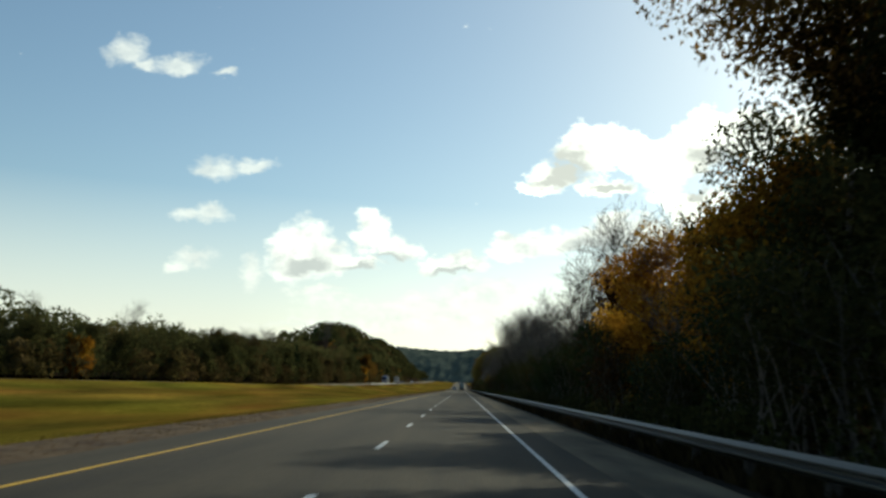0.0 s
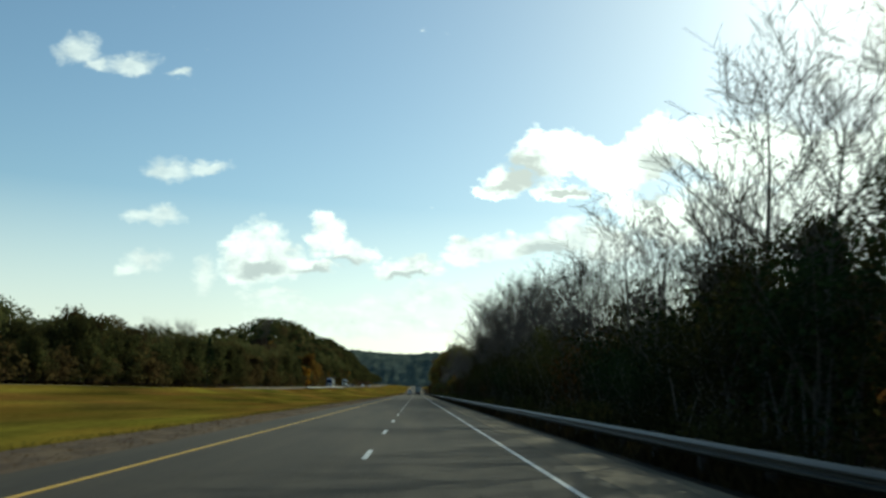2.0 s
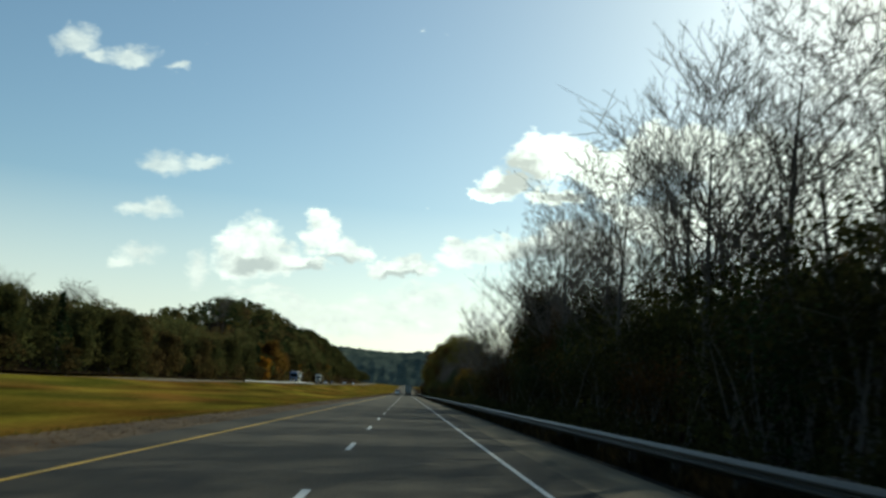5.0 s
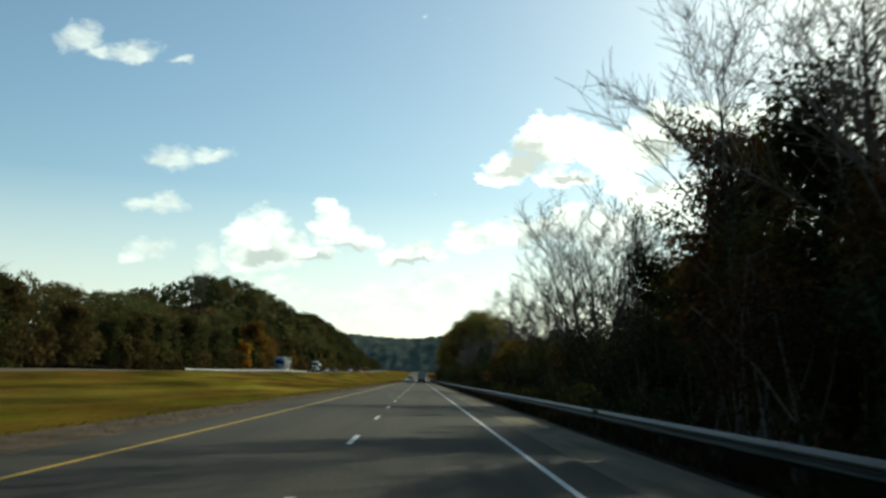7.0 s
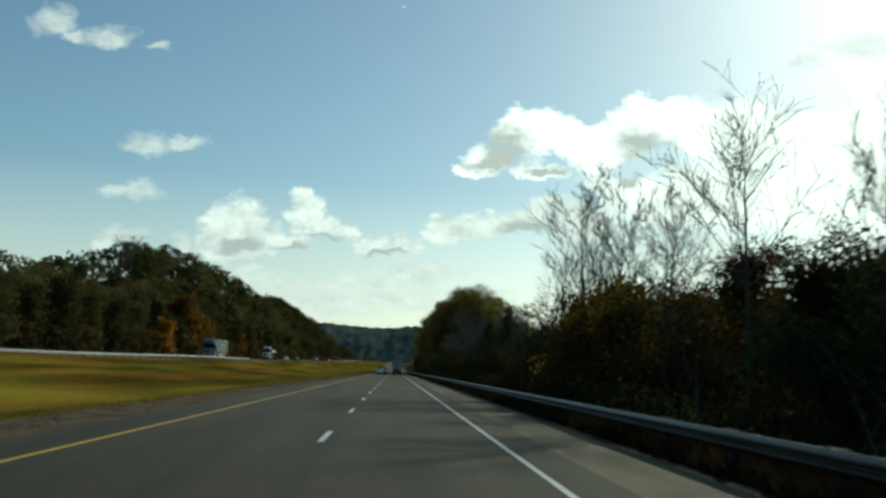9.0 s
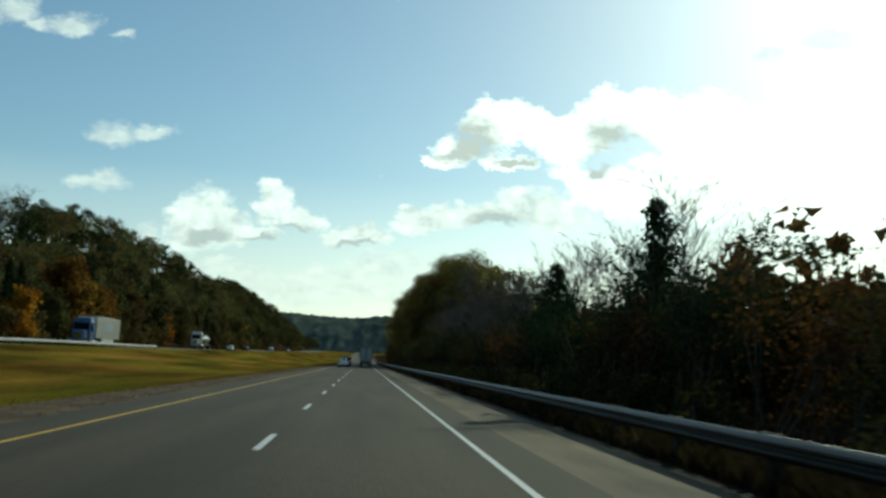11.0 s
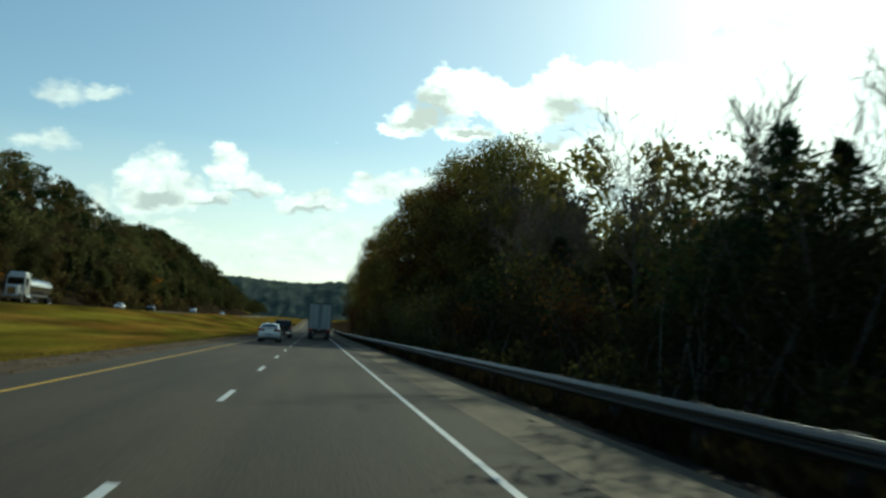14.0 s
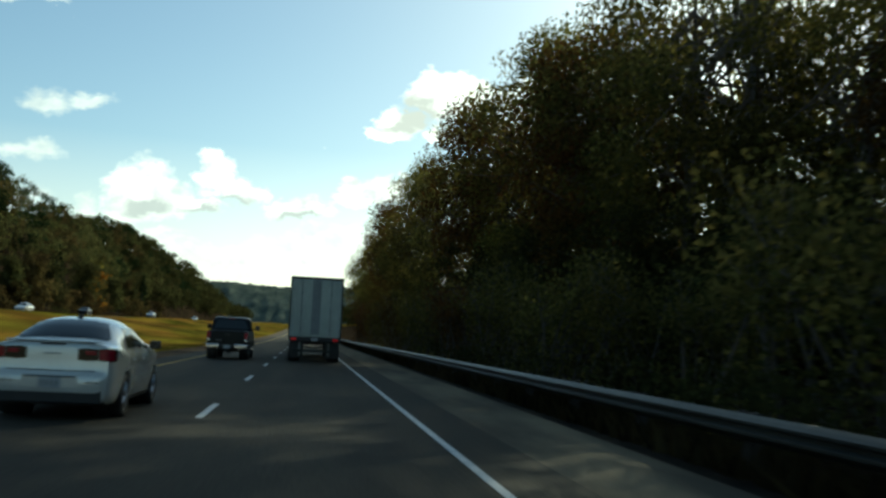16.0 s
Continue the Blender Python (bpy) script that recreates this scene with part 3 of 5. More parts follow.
def leaves(rng, centres, per, radius, size):
    """Pointed leaves and sprays scattered round the centres."""
    c = np.repeat(np.array([tuple(p) for p in centres]), per, axis=0)
    n = len(c)
    w = rng.normal(0, 1, (n, 3))
    w *= (rng.uniform(0, 1, n) ** 0.4 / np.linalg.norm(w, axis=1))[:, None]
    c = c + w * radius * np.array([1.5, 1.5, 1.15])
    a = rng.normal(0, 1, (n, 3))
    a /= np.linalg.norm(a, axis=1)[:, None]
    b = np.cross(a, rng.normal(0, 1, (n, 3)))
    b /= np.linalg.norm(b, axis=1)[:, None] + 1e-9
    s = (size * rng.uniform(0.5, 1.4, n))[:, None]
    v = np.empty((n, 3, 3))
    v[:, 0], v[:, 1], v[:, 2] = c - a * s - b * s * 0.3, c + b * s * 0.75, c + a * s - b * s * 0.3
    return v.reshape(-1, 3).tolist(), [(3 * i, 3 * i + 1, 3 * i + 2) for i in range(n)]


def broadleaf(name, label, seed, height, leaf=None, per=0, radius=0.5, size=0.2, first=0.25, spread=0.8, stems=1, twigs=3, group="", limbs_each=3):
    rnd, rng = random.Random(seed), np.random.default_rng(seed)
    tree = thing(name, label, "tree", group)
    trunk, limbs, ends = skeleton(rnd, height - (radius * 1.3 if leaf else 0), first, spread, stems, twigs, limbs_each)
    v, f = tubes(trunk)
    pydata("trunk", v, f, BARK, tree, smooth=True)
    v, f = tubes([r for r in limbs if r[2] > 0.02] if leaf else limbs)
    pydata("branchwork", v, f, TWIG, tree)
    if leaf:
        v, f = leaves(rng, ends, per, radius, size)
        if per > 4:
            core = [a.lerp(b, 0.5) for a, b, *_ in limbs if (b - a).length > height * 0.04]
            v2, f2 = leaves(rng, core, max(3, per // 4), radius * 1.25, size * 1.35)
            f = f + [tuple(i + len(v) for i in q) for q in f2]
            v = v + v2
        pydata("crown", v, f, leaf, tree)
    return tree


def oak(name, label, seed, height, leaf, per, size, group=""):
    """A broad rounded tree: limbs run out to many overlapping leafy lobes."""
    rnd_, rng = random.Random(seed), np.random.default_rng(seed)
    tree = thing(name, label, "tree", group)
    fork = Vector((rnd_.uniform(-0.4, 0.4), rnd_.uniform(-0.4, 0.4), height * 0.34))
    tip = Vector((fork.x * 2, fork.y * 2, height * 0.78))
    v, f = tubes([(Vector((0, 0, -0.5)), fork, height * 0.018, height * 0.013, 9), (fork, tip, height * 0.013, 0.04, 7)])
    pydata("trunk", v, f, BARK, tree, smooth=True)
    limbs, lobes = [], []
    for k in range(66):
        up, a = rnd_.uniform(-0.85, 1.0), rnd_.uniform(0, 2 * math.pi)
        reach = math.sqrt(1 - up * up) * rnd_.uniform(0.45, 1.0) * height * 0.29
        end = Vector((math.cos(a) * reach, math.sin(a) * reach, height * (0.545 + 0.375 * up * rnd_.uniform(0.75, 1.0))))
        start = fork.lerp(tip, rnd_.uniform(0.0, 0.9)) if end.z > fork.z else Vector((0, 0, height * 0.2)).lerp(fork, rnd_.random())
        bend = start.lerp(end, 0.5) + Vector((0, 0, -0.05 * reach)) + Vector([rnd_.uniform(-0.5, 0.5) for _ in range(3)])
        limbs += [(start, bend, 0.10, 0.06, 5), (bend, end, 0.06, 0.02, 4)]
        lobes.append(end)
    v, f = tubes(limbs)
    pydata("branchwork", v, f, TWIG, tree)
    v, f = leaves(rng, lobes, per, height * 0.058, size)
    pydata("crown", v, f, leaf, tree)
    return tree


def conifer(name, label, seed, height, width, count, group="", full=1.0):
    rnd, rng = random.Random(seed), np.random.default_rng(seed)
    tree = thing(name, label, "tree", group)
    v, f = tubes([(Vector((0, 0, -0.4)), Vector((0.05, 0, height * 0.5)), height * 0.016 + 0.04, height * 0.01, 8), (Vector((0.05, 0, height * 0.5)), Vector((0, 0, height)), height * 0.01, 0.01, 6)])
    pydata("trunk", v, f, BARK, tree)
    limbs, at = [], []
    for k in range(110):
        z = height * (0.10 + 0.88 * (k / 110) ** 0.85)
        reach = width * (1 - (z / height) ** full) * rnd.uniform(0.55, 1.12) + 0.06
        a = rnd.uniform(0, 2 * math.pi)
        tip = Vector((math.cos(a) * reach, math.sin(a) * reach, z + reach * rnd.uniform(-0.15, 0.25)))
        limbs.append((Vector((0, 0, z)), tip, 0.03, 0.008, 3))
        for s in (0.35, 0.6, 0.8, 1.0):
            at.append(Vector((0, 0, z)).lerp(tip, s))
    v, f = tubes(limbs)
    pydata("branchwork", v, f, TWIG, tree)
    v, f = [], []
    for low, high, share in ((0.0, 0.45, 1.0), (0.45, 0.75, 0.85), (0.75, 1.1, 0.6)):
        some = [p for p in at if low * height <= p.z < high * height]
        v2, f2 = leaves(rng, some, max(2, int(count * (1.0, 1.0, 0.8)[(low > 0.4) + (low > 0.7)])), (0.2 + width * 0.05) * share, 0.12 if count > 8 else 0.3)
        f += [tuple(i + len(v) for i in q) for q in f2]
        v += v2
    pydata("crown", v, f, LEAF_GREEN, tree)
    return tree


def shrub(name, label, seed, height, width, leaf, count, group=""):
    rnd, rng = random.Random(seed), np.random.default_rng(seed)
    bush = thing(name, label, "bush", group)
    stems, ends = [], []
    for k in range(16):
        a, r = rnd.uniform(0, 2 * math.pi), rnd.uniform(0.1, 1.0) * width * 0.5
        p = Vector((rnd.uniform(-0.3, 0.3) * width, rnd.uniform(-0.3, 0.3) * width, -0.3))
        tip = Vector((math.cos(a) * r, math.sin(a) * r, height * rnd.uniform(0.45, 1.0)))
        mid = p.lerp(tip, 0.55) + Vector((rnd.uniform(-0.2, 0.2), rnd.uniform(-0.2, 0.2), 0.3))
        stems += [(p, mid, 0.045, 0.028, 4), (mid, tip, 0.028, 0.008, 3)]
        for s in range(4):
            q = mid.lerp(tip, rnd.random())
            e = q + Vector((rnd.uniform(-0.8, 0.8), rnd.uniform(-0.8, 0.8), rnd.uniform(0.1, 0.9)))
            stems.append((q, e, 0.014, 0.004, 3))
            ends += [q, e]
        ends += [p.lerp(mid, 0.7), p.lerp(mid, 0.35)]
    v, f = tubes(stems)
    pydata("branchwork", v, f, TWIG, bush)
    v, f = leaves(rng, ends, count, 0.5 * height / 5 + 0.1, 0.092)
    pydata("foliage", v, f, leaf, bush)
    return bush


rnd = random.Random(11)


def plant(kind, x, y, scale=1.0, sink=0.0, lift=1.0):
    """Sets the first of a kind, or a copy of it, on the ground."""
    m = pose(x, y, land(x, y) - sink, 0, 0, rnd.uniform(0, 360))
    base = kind["tree"]
    if kind["used"]:
        base = copy_thing(base, m)
    base.matrix_basis = m
    base.scale = (scale, scale, scale * lift)
    kind["used"] = True
    return base


def stock(tree, height):
    return {"tree": tree, "used": False, "h": height}


RIGHT, LEFT = "trees along the guardrail", "trees on the wooded hill"
bare_label = "tall leafless grey-brown deciduous tree in the roadside wood"
BARE = [stock(broadleaf("tree", bare_label, s, 16, first=f, spread=sp, twigs=3, group=RIGHT), 16) for s, f, sp in ((21, 0.3, 0.66), (22, 0.4, 0.6), (23, 0.25, 0.72), (24, 0.42, 0.58), (25, 0.35, 0.64))]
BARE_FAR = [stock(broadleaf("tree", bare_label, s, 16, first=0.35, spread=0.62, twigs=3, group=RIGHT, limbs_each=2), 16) for s in (26, 27, 28)]
THIN = [stock(broadleaf("tree", "slim leafless young tree beside the guardrail", s, 12, first=0.25, spread=0.52, twigs=4, group=RIGHT, limbs_each=2), 12) for s in (31, 32, 33)]
BACK = [stock(broadleaf("tree", "leafless tree deep in the roadside wood", s, 14, first=0.2, spread=0.65, twigs=3, group=RIGHT, limbs_each=2), 14) for s in (35, 36, 37)]
TWIN = stock(broadleaf("tree", "spreading leafless tree with several stems from one base", 47, 14, first=0.16, spread=0.6, stems=7, twigs=3, group=RIGHT, limbs_each=2), 14)
ORANGE = [stock(broadleaf("tree", "autumn tree with dense orange-gold leaves", s, 13, LEAF_ORANGE, 90, 0.7, 0.11, first=0.15, spread=0.75, twigs=0, group=RIGHT, limbs_each=2), 13) for s in (51, 52)]
BROWN = [stock(broadleaf("tree", "autumn tree with dull brown and rust leaves", s, 14, LEAF_BROWN, 82, 0.7, 0.11, first=0.18, spread=0.65, twigs=0, group=RIGHT, limbs_each=2), 14) for s in (61, 62)]
OLIVE = [stock(broadleaf("tree", "broad leafy tree with dark olive leaves turning brown", s, 14, LEAF_OLIVE, 100, 0.75, 0.112, first=0.12, spread=0.7, twigs=0, group=RIGHT, limbs_each=2), 14) for s in (71, 72, 73)]
TALL = stock(broadleaf("tree", "tall golden-brown leafy tree reaching over the roadside wood", 77, 18, LEAF_HONEY, 150, 0.85, 0.10, first=0.58, spread=0.75, twigs=0, group=RIGHT, limbs_each=3), 18)
GIANT = [stock(oak("tree", lb, s, 22, lf, 310, 0.135, RIGHT), 22) for s, lf, lb in ((74, LEAF_TURNING, "towering leafy tree with olive leaves turning gold"), (75, LEAF_TURNING, "towering leafy tree with olive leaves turning gold"), (76, LEAF_BROWN, "towering autumn tree with brown and olive leaves"))]
CEDAR = [stock(conifer("conifer", "dark green bushy cedar in the roadside thicket", s, 9, 4.0, 11, RIGHT, 1.35), 9) for s in (81, 82)]
GOLD = [stock(broadleaf("tree", "low golden-brown autumn tree in front of bare saplings", s, 7, LEAF_HONEY, 60, 0.55, 0.10, first=0.08, spread=0.8, stems=2, twigs=0, group=RIGHT, limbs_each=2), 7) for s in (64, 65)]
SHRUB_D = [stock(shrub("bush", "dense dark roadside thicket bush", s, 5, 4.6, lf, 19, "roadside thicket"), 5) for s, lf in ((91, LEAF_OLIVE), (92, LEAF_GREEN), (93, LEAF_OLIVE))]
SHRUB_B = [stock(shrub("bush", "brown half-bare roadside bush", s, 5, 4.6, LEAF_BROWN, 16, "roadside thicket"), 5) for s in (94, 95)]
# bushes for the wood's end, with glare painted in as lighter leaves
SHRUB_T = [stock(shrub("bush", "olive-gold roadside bush, glare put into its leaf colour", s, 5, 4.6, LEAF_TURNING, 16, "roadside thicket"), 5) for s in (96, 97)]

# single trees that stand out, in the order of the drive: kind, x, y, height
for kind, x, y, h in (
    (TALL, 14.0, 31, 19), (OLIVE[0], 15.5, 23, 15.5), (OLIVE[1], 16.0, 32, 16), (OLIVE[2], 16.5, 41, 14), (ORANGE[1], 14.6, 38, 12.5), (ORANGE[0], 14.4, 46, 11.5), (ORANGE[1], 13.6, 61, 12.6), (BARE[0], 13.6, 53, 13),
    (BARE[1], 14.0, 75, 17), (BARE[3], 13.9, 81, 17.5), (BROWN[1], 13.4, 70, 11), (OLIVE[0], 14.6, 86, 8.5), (OLIVE[2], 15.0, 95, 8.5), (OLIVE[1], 15.6, 105, 9), (BARE[3], 13.2, 91, 14), (BARE[4], 13.6, 97, 17), (THIN[0], 14.2, 104, 14), (BARE[0], 13.4, 111, 11.5),
    (BARE[2], 13.8, 118, 14.4), (BARE[1], 13.2, 126, 11.5), (THIN[1], 13.6, 135, 12.5), (THIN[2], 13.2, 142, 13), (BARE[3], 14.0, 154, 16), (BARE[4], 13.4, 166, 16),
    (BARE[0], 13.8, 178, 17), (BARE[2], 13.2, 188, 18), (BARE[1], 13.6, 196, 19), (BARE[3], 14.4, 203, 19), (BARE[4], 13.2, 211, 18.5), (BARE[0], 14.4, 221, 19), (BARE[2], 13.4, 230, 19.5),
    (BARE[3], 14.6, 239, 19), (BARE[1], 14.0, 246, 19), (OLIVE[2], 15.4, 226, 10), (OLIVE[0], 15.8, 236, 10), (BROWN[0], 15.0, 246, 10.5), (OLIVE[1], 15.0, 254, 14), (BROWN[1], 15.0, 262, 14.5), (OLIVE[2], 15.6, 265, 12), (OLIVE[0], 16.5, 277, 10.5), (BARE[3], 14.0, 258, 19), (BROWN[0], 16.6, 288, 8.5), (BARE[0], 15.5, 250, 20), (TWIN, 13.2, 284, 15.4),
    (THIN[2], 13.8, 301, 10), (THIN[0], 13.4, 306, 9.5), (OLIVE[1], 14.0, 311, 6.6), (BARE[3], 15.0, 320, 13.4), (THIN[2], 13.5, 326.5, 11.2), (BACK[0], 14.8, 331, 10.5), (THIN[0], 13.5, 336, 14.2), (THIN[1], 13.3, 342.5, 14.8),
    (BACK[1], 14.6, 347, 11), (THIN[2], 14.0, 354, 10.5), (THIN[0], 13.4, 361, 9), (GOLD[0], 13.2, 325, 6.3), (GOLD[1], 13.4, 333, 7.0), (GOLD[0], 13.0, 340, 7.6), (BROWN[1], 15.5, 322, 7.5), (BROWN[0], 15.8, 345, 8),
    (CEDAR[1], 13.2, 386, 8.6), (CEDAR[0], 14.4, 389.5, 7.0), (THIN[1], 13.8, 384, 9.6), (THIN[2], 14.6, 392, 8.2), (CEDAR[0], 13.2, 406, 7.9), (THIN[0], 13.6, 411, 9.8), (THIN[1], 14.4, 399, 8.4), (BARE[2], 13.4, 436, 9.8), (BARE[0], 13.6, 449, 13.0), (BARE[4], 13.6, 428, 10.2), (THIN[1], 14.0, 424, 9.4), (OLIVE[1], 16.5, 424, 7.0),
    (THIN[1], 13.4, 455, 9.5), (CEDAR[1], 13.8, 463.5, 6.6), (CEDAR[0], 14.2, 467.5, 7.8), (THIN[2], 14.0, 469, 9.6), (BARE[3], 14.3, 479, 11.8), (OLIVE[0], 15.2, 474, 5.6), (OLIVE[2], 15.6, 484, 5.8), (OLIVE[1], 15.6, 494, 5.6), (OLIVE[0], 16.2, 504, 6.4), (BARE[0], 14.2, 486, 9.0), (BARE[3], 14.0, 495, 10.5), (BARE[1], 14.2, 501, 10.5), (CEDAR[0], 14.4, 493, 7),
    (CEDAR[1], 15.0, 503, 6.6), (GIANT[1], 21.3, 521, 12.9), (GIANT[2], 22.8, 531, 14.9), (GIANT[1], 23.3, 540, 17.5), (GIANT[0], 22.3, 549, 23.9), (GIANT[1], 23.3, 558, 27.6), (GIANT[2], 21.8, 566, 24.0),
    (GIANT[1], 22.8, 574, 27.3), (GIANT[0], 21.3, 584, 28.5), (GIANT[2], 20.3, 594, 27.3), (GIANT[0], 18.8, 604, 26.2), (GIANT[1], 18.0, 616, 25.1), (GIANT[0], 17.1, 630, 25.1), (GIANT[2], 16.5, 647, 24.6),
    (GIANT[0], 16.1, 667, 24.0), (GIANT[1], 16.1, 693, 22.8), (GIANT[0], 16.1, 722, 21.7)):
    plant(kind, x, y, h / kind["h"] * 1.03)

for k in range(26):
    y = (66 + k * 7.4) if k < 15 else (176 + (k - 15) * 6.8)
    tall = 14 if y < 170 else 18
    pick = BARE_FAR[k % 3]
    plant(pick, rnd.uniform(14.5, 17.5), y + rnd.uniform(-2, 2), tall * rnd.uniform(0.85, 1.1) / 16)

for k in range(20):
    pick = (THIN + BACK)[k % 6]
    plant(pick, rnd.uniform(14.2, 17.5), 396 + k * 5.4 + rnd.uniform(-2, 2), rnd.uniform(9.0, 11.5) / pick["h"])

# second row and the thicket in front of it
y = 14.0
while y < 500:
    tall = ramp_between(y, [(0, 15), (130, 14), (200, 17), (250, 16), (275, 10), (370, 9), (470, 10), (520, 14), (700, 16)])
    pick = rnd.choice(BACK)
    plant(pick, rnd.uniform(18, 24), y, tall * rnd.uniform(0.8, 1.1) / pick["h"])
    y += rnd.uniform(7, 12)
LOW = [(0, 6), (60, 6.5), (130, 6.5), (200, 7), (260, 6), (300, 5), (350, 5.2), (420, 5.6), (500, 6.5), (600, 7.5)]
DEEP = [(0, 9), (55, 8.5), (75, 7.5), (100, 8.5), (150, 9), (195, 9.5), (222, 10), (240, 8.5), (262, 8), (280, 6), (320, 6.5), (400, 6.8), (432, 6.6), (450, 4.8), (466, 5.0), (485, 7.5), (500, 8), (540, 8), (600, 10), (700, 11)]
y = 10.0
while y < 660:
    pick = rnd.choice(SHRUB_T + SHRUB_T + SHRUB_B) if y > 512 else rnd.choice(SHRUB_D + SHRUB_D + SHRUB_D + SHRUB_D + SHRUB_B) if y < 300 or y > 345 else rnd.choice(SHRUB_D + SHRUB_B + SHRUB_B)
    plant(pick, rnd.uniform(10.8, 12.6), y, ramp_between(y, LOW) * rnd.uniform(0.55, 0.95) / 5)
    y += rnd.uniform(4.2, 5.8)


def wood(name, label, seed, places, mat, cards, size, domed=False):
    """Joined trees that cannot be told apart: trunk and lobed crown of leaf clumps for each (x, y, height, width)."""
    rng = np.random.default_rng(seed)
    verts, faces = [], []
    for x, y, h, wd in places:
        z = land(x, y)
        v, f = tubes([(Vector((x, y, z - 0.3)), Vector((x, y, z + h * 0.7)), 0.16, 0.06, 4)])
        n = len(verts)
        verts += [tuple(p) for p in v]
        faces += [tuple(i + n for i in q) for q in f]
        lobes = []
        if domed:
            up, around = rng.uniform(-0.75, 1.0, 22), rng.uniform(0, 2 * math.pi, 22)
            out = np.sqrt(1 - up * up) * wd * 0.42
            lobes = list(zip(x + np.cos(around) * out, y + np.sin(around) * out, z + h * (0.56 + 0.36 * up)))
        for k in range(0 if domed else 9):
            a, r, e = rng.uniform(0, 2 * math.pi), wd * 0.5 * rng.uniform(0.2, 0.9), rng.uniform(0.12, 0.92)
            r *= math.sin(math.pi * min(1, 0.25 + e * 0.75))
            lobes.append((x + math.cos(a) * r, y + math.sin(a) * r, z + h * e))
        v, f = leaves(rng, lobes, cards, wd * (0.105 if domed else 0.13), size)
        n = len(verts)
        verts += v
        faces += [tuple(i + n for i in q) for q in f]
    return tagged(pydata(name, verts, faces, mat), label, "woods", kind="stuff")


def spots(seed, count, x0, x1, y0, y1, heights, share, wide, least=0.75):
    r = random.Random(seed)
    made = []
    for _ in range(count):
        y = r.uniform(y0, y1)
        h = ramp_between(y, heights) * share * r.uniform(least, 1.1 if least < 0.8 else 1.05)
        made.append((r.uniform(x0, x1), y, h, wide * r.uniform(0.8, 1.2)))
    return made


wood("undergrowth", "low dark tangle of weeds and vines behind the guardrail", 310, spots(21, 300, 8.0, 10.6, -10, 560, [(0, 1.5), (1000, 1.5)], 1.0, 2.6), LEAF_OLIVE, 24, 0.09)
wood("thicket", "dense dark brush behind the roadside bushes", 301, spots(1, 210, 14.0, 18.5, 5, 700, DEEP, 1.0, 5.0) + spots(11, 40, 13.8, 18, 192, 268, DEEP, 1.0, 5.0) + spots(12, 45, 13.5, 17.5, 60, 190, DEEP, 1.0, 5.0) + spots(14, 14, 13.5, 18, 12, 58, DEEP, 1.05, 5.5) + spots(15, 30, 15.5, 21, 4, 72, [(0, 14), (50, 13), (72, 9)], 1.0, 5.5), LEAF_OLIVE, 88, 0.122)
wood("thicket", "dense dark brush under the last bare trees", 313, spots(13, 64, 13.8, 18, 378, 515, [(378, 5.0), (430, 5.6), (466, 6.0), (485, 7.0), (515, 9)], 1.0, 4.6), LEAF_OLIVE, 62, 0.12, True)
wood("woodland", "bare brown wood reaching back from the road", 314, spots(26, 330, 33, 88, -60, 740, [(0, 12), (1000, 13)], 1.0, 10.0), LEAF_BROWN, 14, 0.75)
wood("woodland", "brown undergrowth deep in the roadside wood", 302, spots(2, 330, 19, 32, 10, 600, DEEP, 0.78, 6.5), LEAF_BROWN, 26, 0.42)
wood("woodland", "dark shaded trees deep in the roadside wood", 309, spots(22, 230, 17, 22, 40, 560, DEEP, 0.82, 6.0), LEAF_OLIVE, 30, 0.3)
wood("woodland", "tall dark trees behind the last stretch of wood", 311, spots(23, 60, 25, 36, 505, 640, [(500, 15), (540, 20), (580, 25), (700, 23)], 1.0, 9.0), LEAF_TURNING, 46, 0.36)
wood("woodland", "dark trees further along the road", 303, spots(3, 60, 26, 38, 560, 1300, [(0, 15), (2000, 15)], 1.0, 9), LEAF_OLIVE, 30, 0.6)

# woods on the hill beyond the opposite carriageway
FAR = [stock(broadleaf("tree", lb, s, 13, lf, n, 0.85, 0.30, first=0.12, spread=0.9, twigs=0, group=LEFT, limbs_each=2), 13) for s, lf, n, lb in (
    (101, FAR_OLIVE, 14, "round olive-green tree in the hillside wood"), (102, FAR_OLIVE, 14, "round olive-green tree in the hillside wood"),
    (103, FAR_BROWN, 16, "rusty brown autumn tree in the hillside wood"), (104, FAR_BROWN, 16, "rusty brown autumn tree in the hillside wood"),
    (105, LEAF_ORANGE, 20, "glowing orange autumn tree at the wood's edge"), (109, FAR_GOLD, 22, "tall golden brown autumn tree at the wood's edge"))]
FAR_BARE = stock(broadleaf("tree", "leafless grey tree standing above the wood", 106, 14, first=0.3, spread=0.7, twigs=3, group=LEFT), 14)
PINE = [stock(conifer("conifer", "dark green pine on the wooded hillside", s, 14, 3.4, 3, LEFT), 14) for s in (107, 108)]
plant(FAR[4], -48.9, 491, 0.68)
plant(FAR[5], -50.2, 519, 1.22)
plant(FAR[4], -50.0, 128, 0.5)
plant(FAR[4], -49.2, 594, 0.6)
plant(FAR[4], -50.0, 742, 0.8)
for x, y, h in ((-58, 132, 13), (-70, 205, 17), (-74, 330, 16), (-72, 338, 16), (-76, 372, 16), (-78, 380, 17), (-76, 392, 16), (-80, 560, 17), (-80, 572, 17)):
    plant(FAR_BARE, x, y, h / 14)
y = 100.0
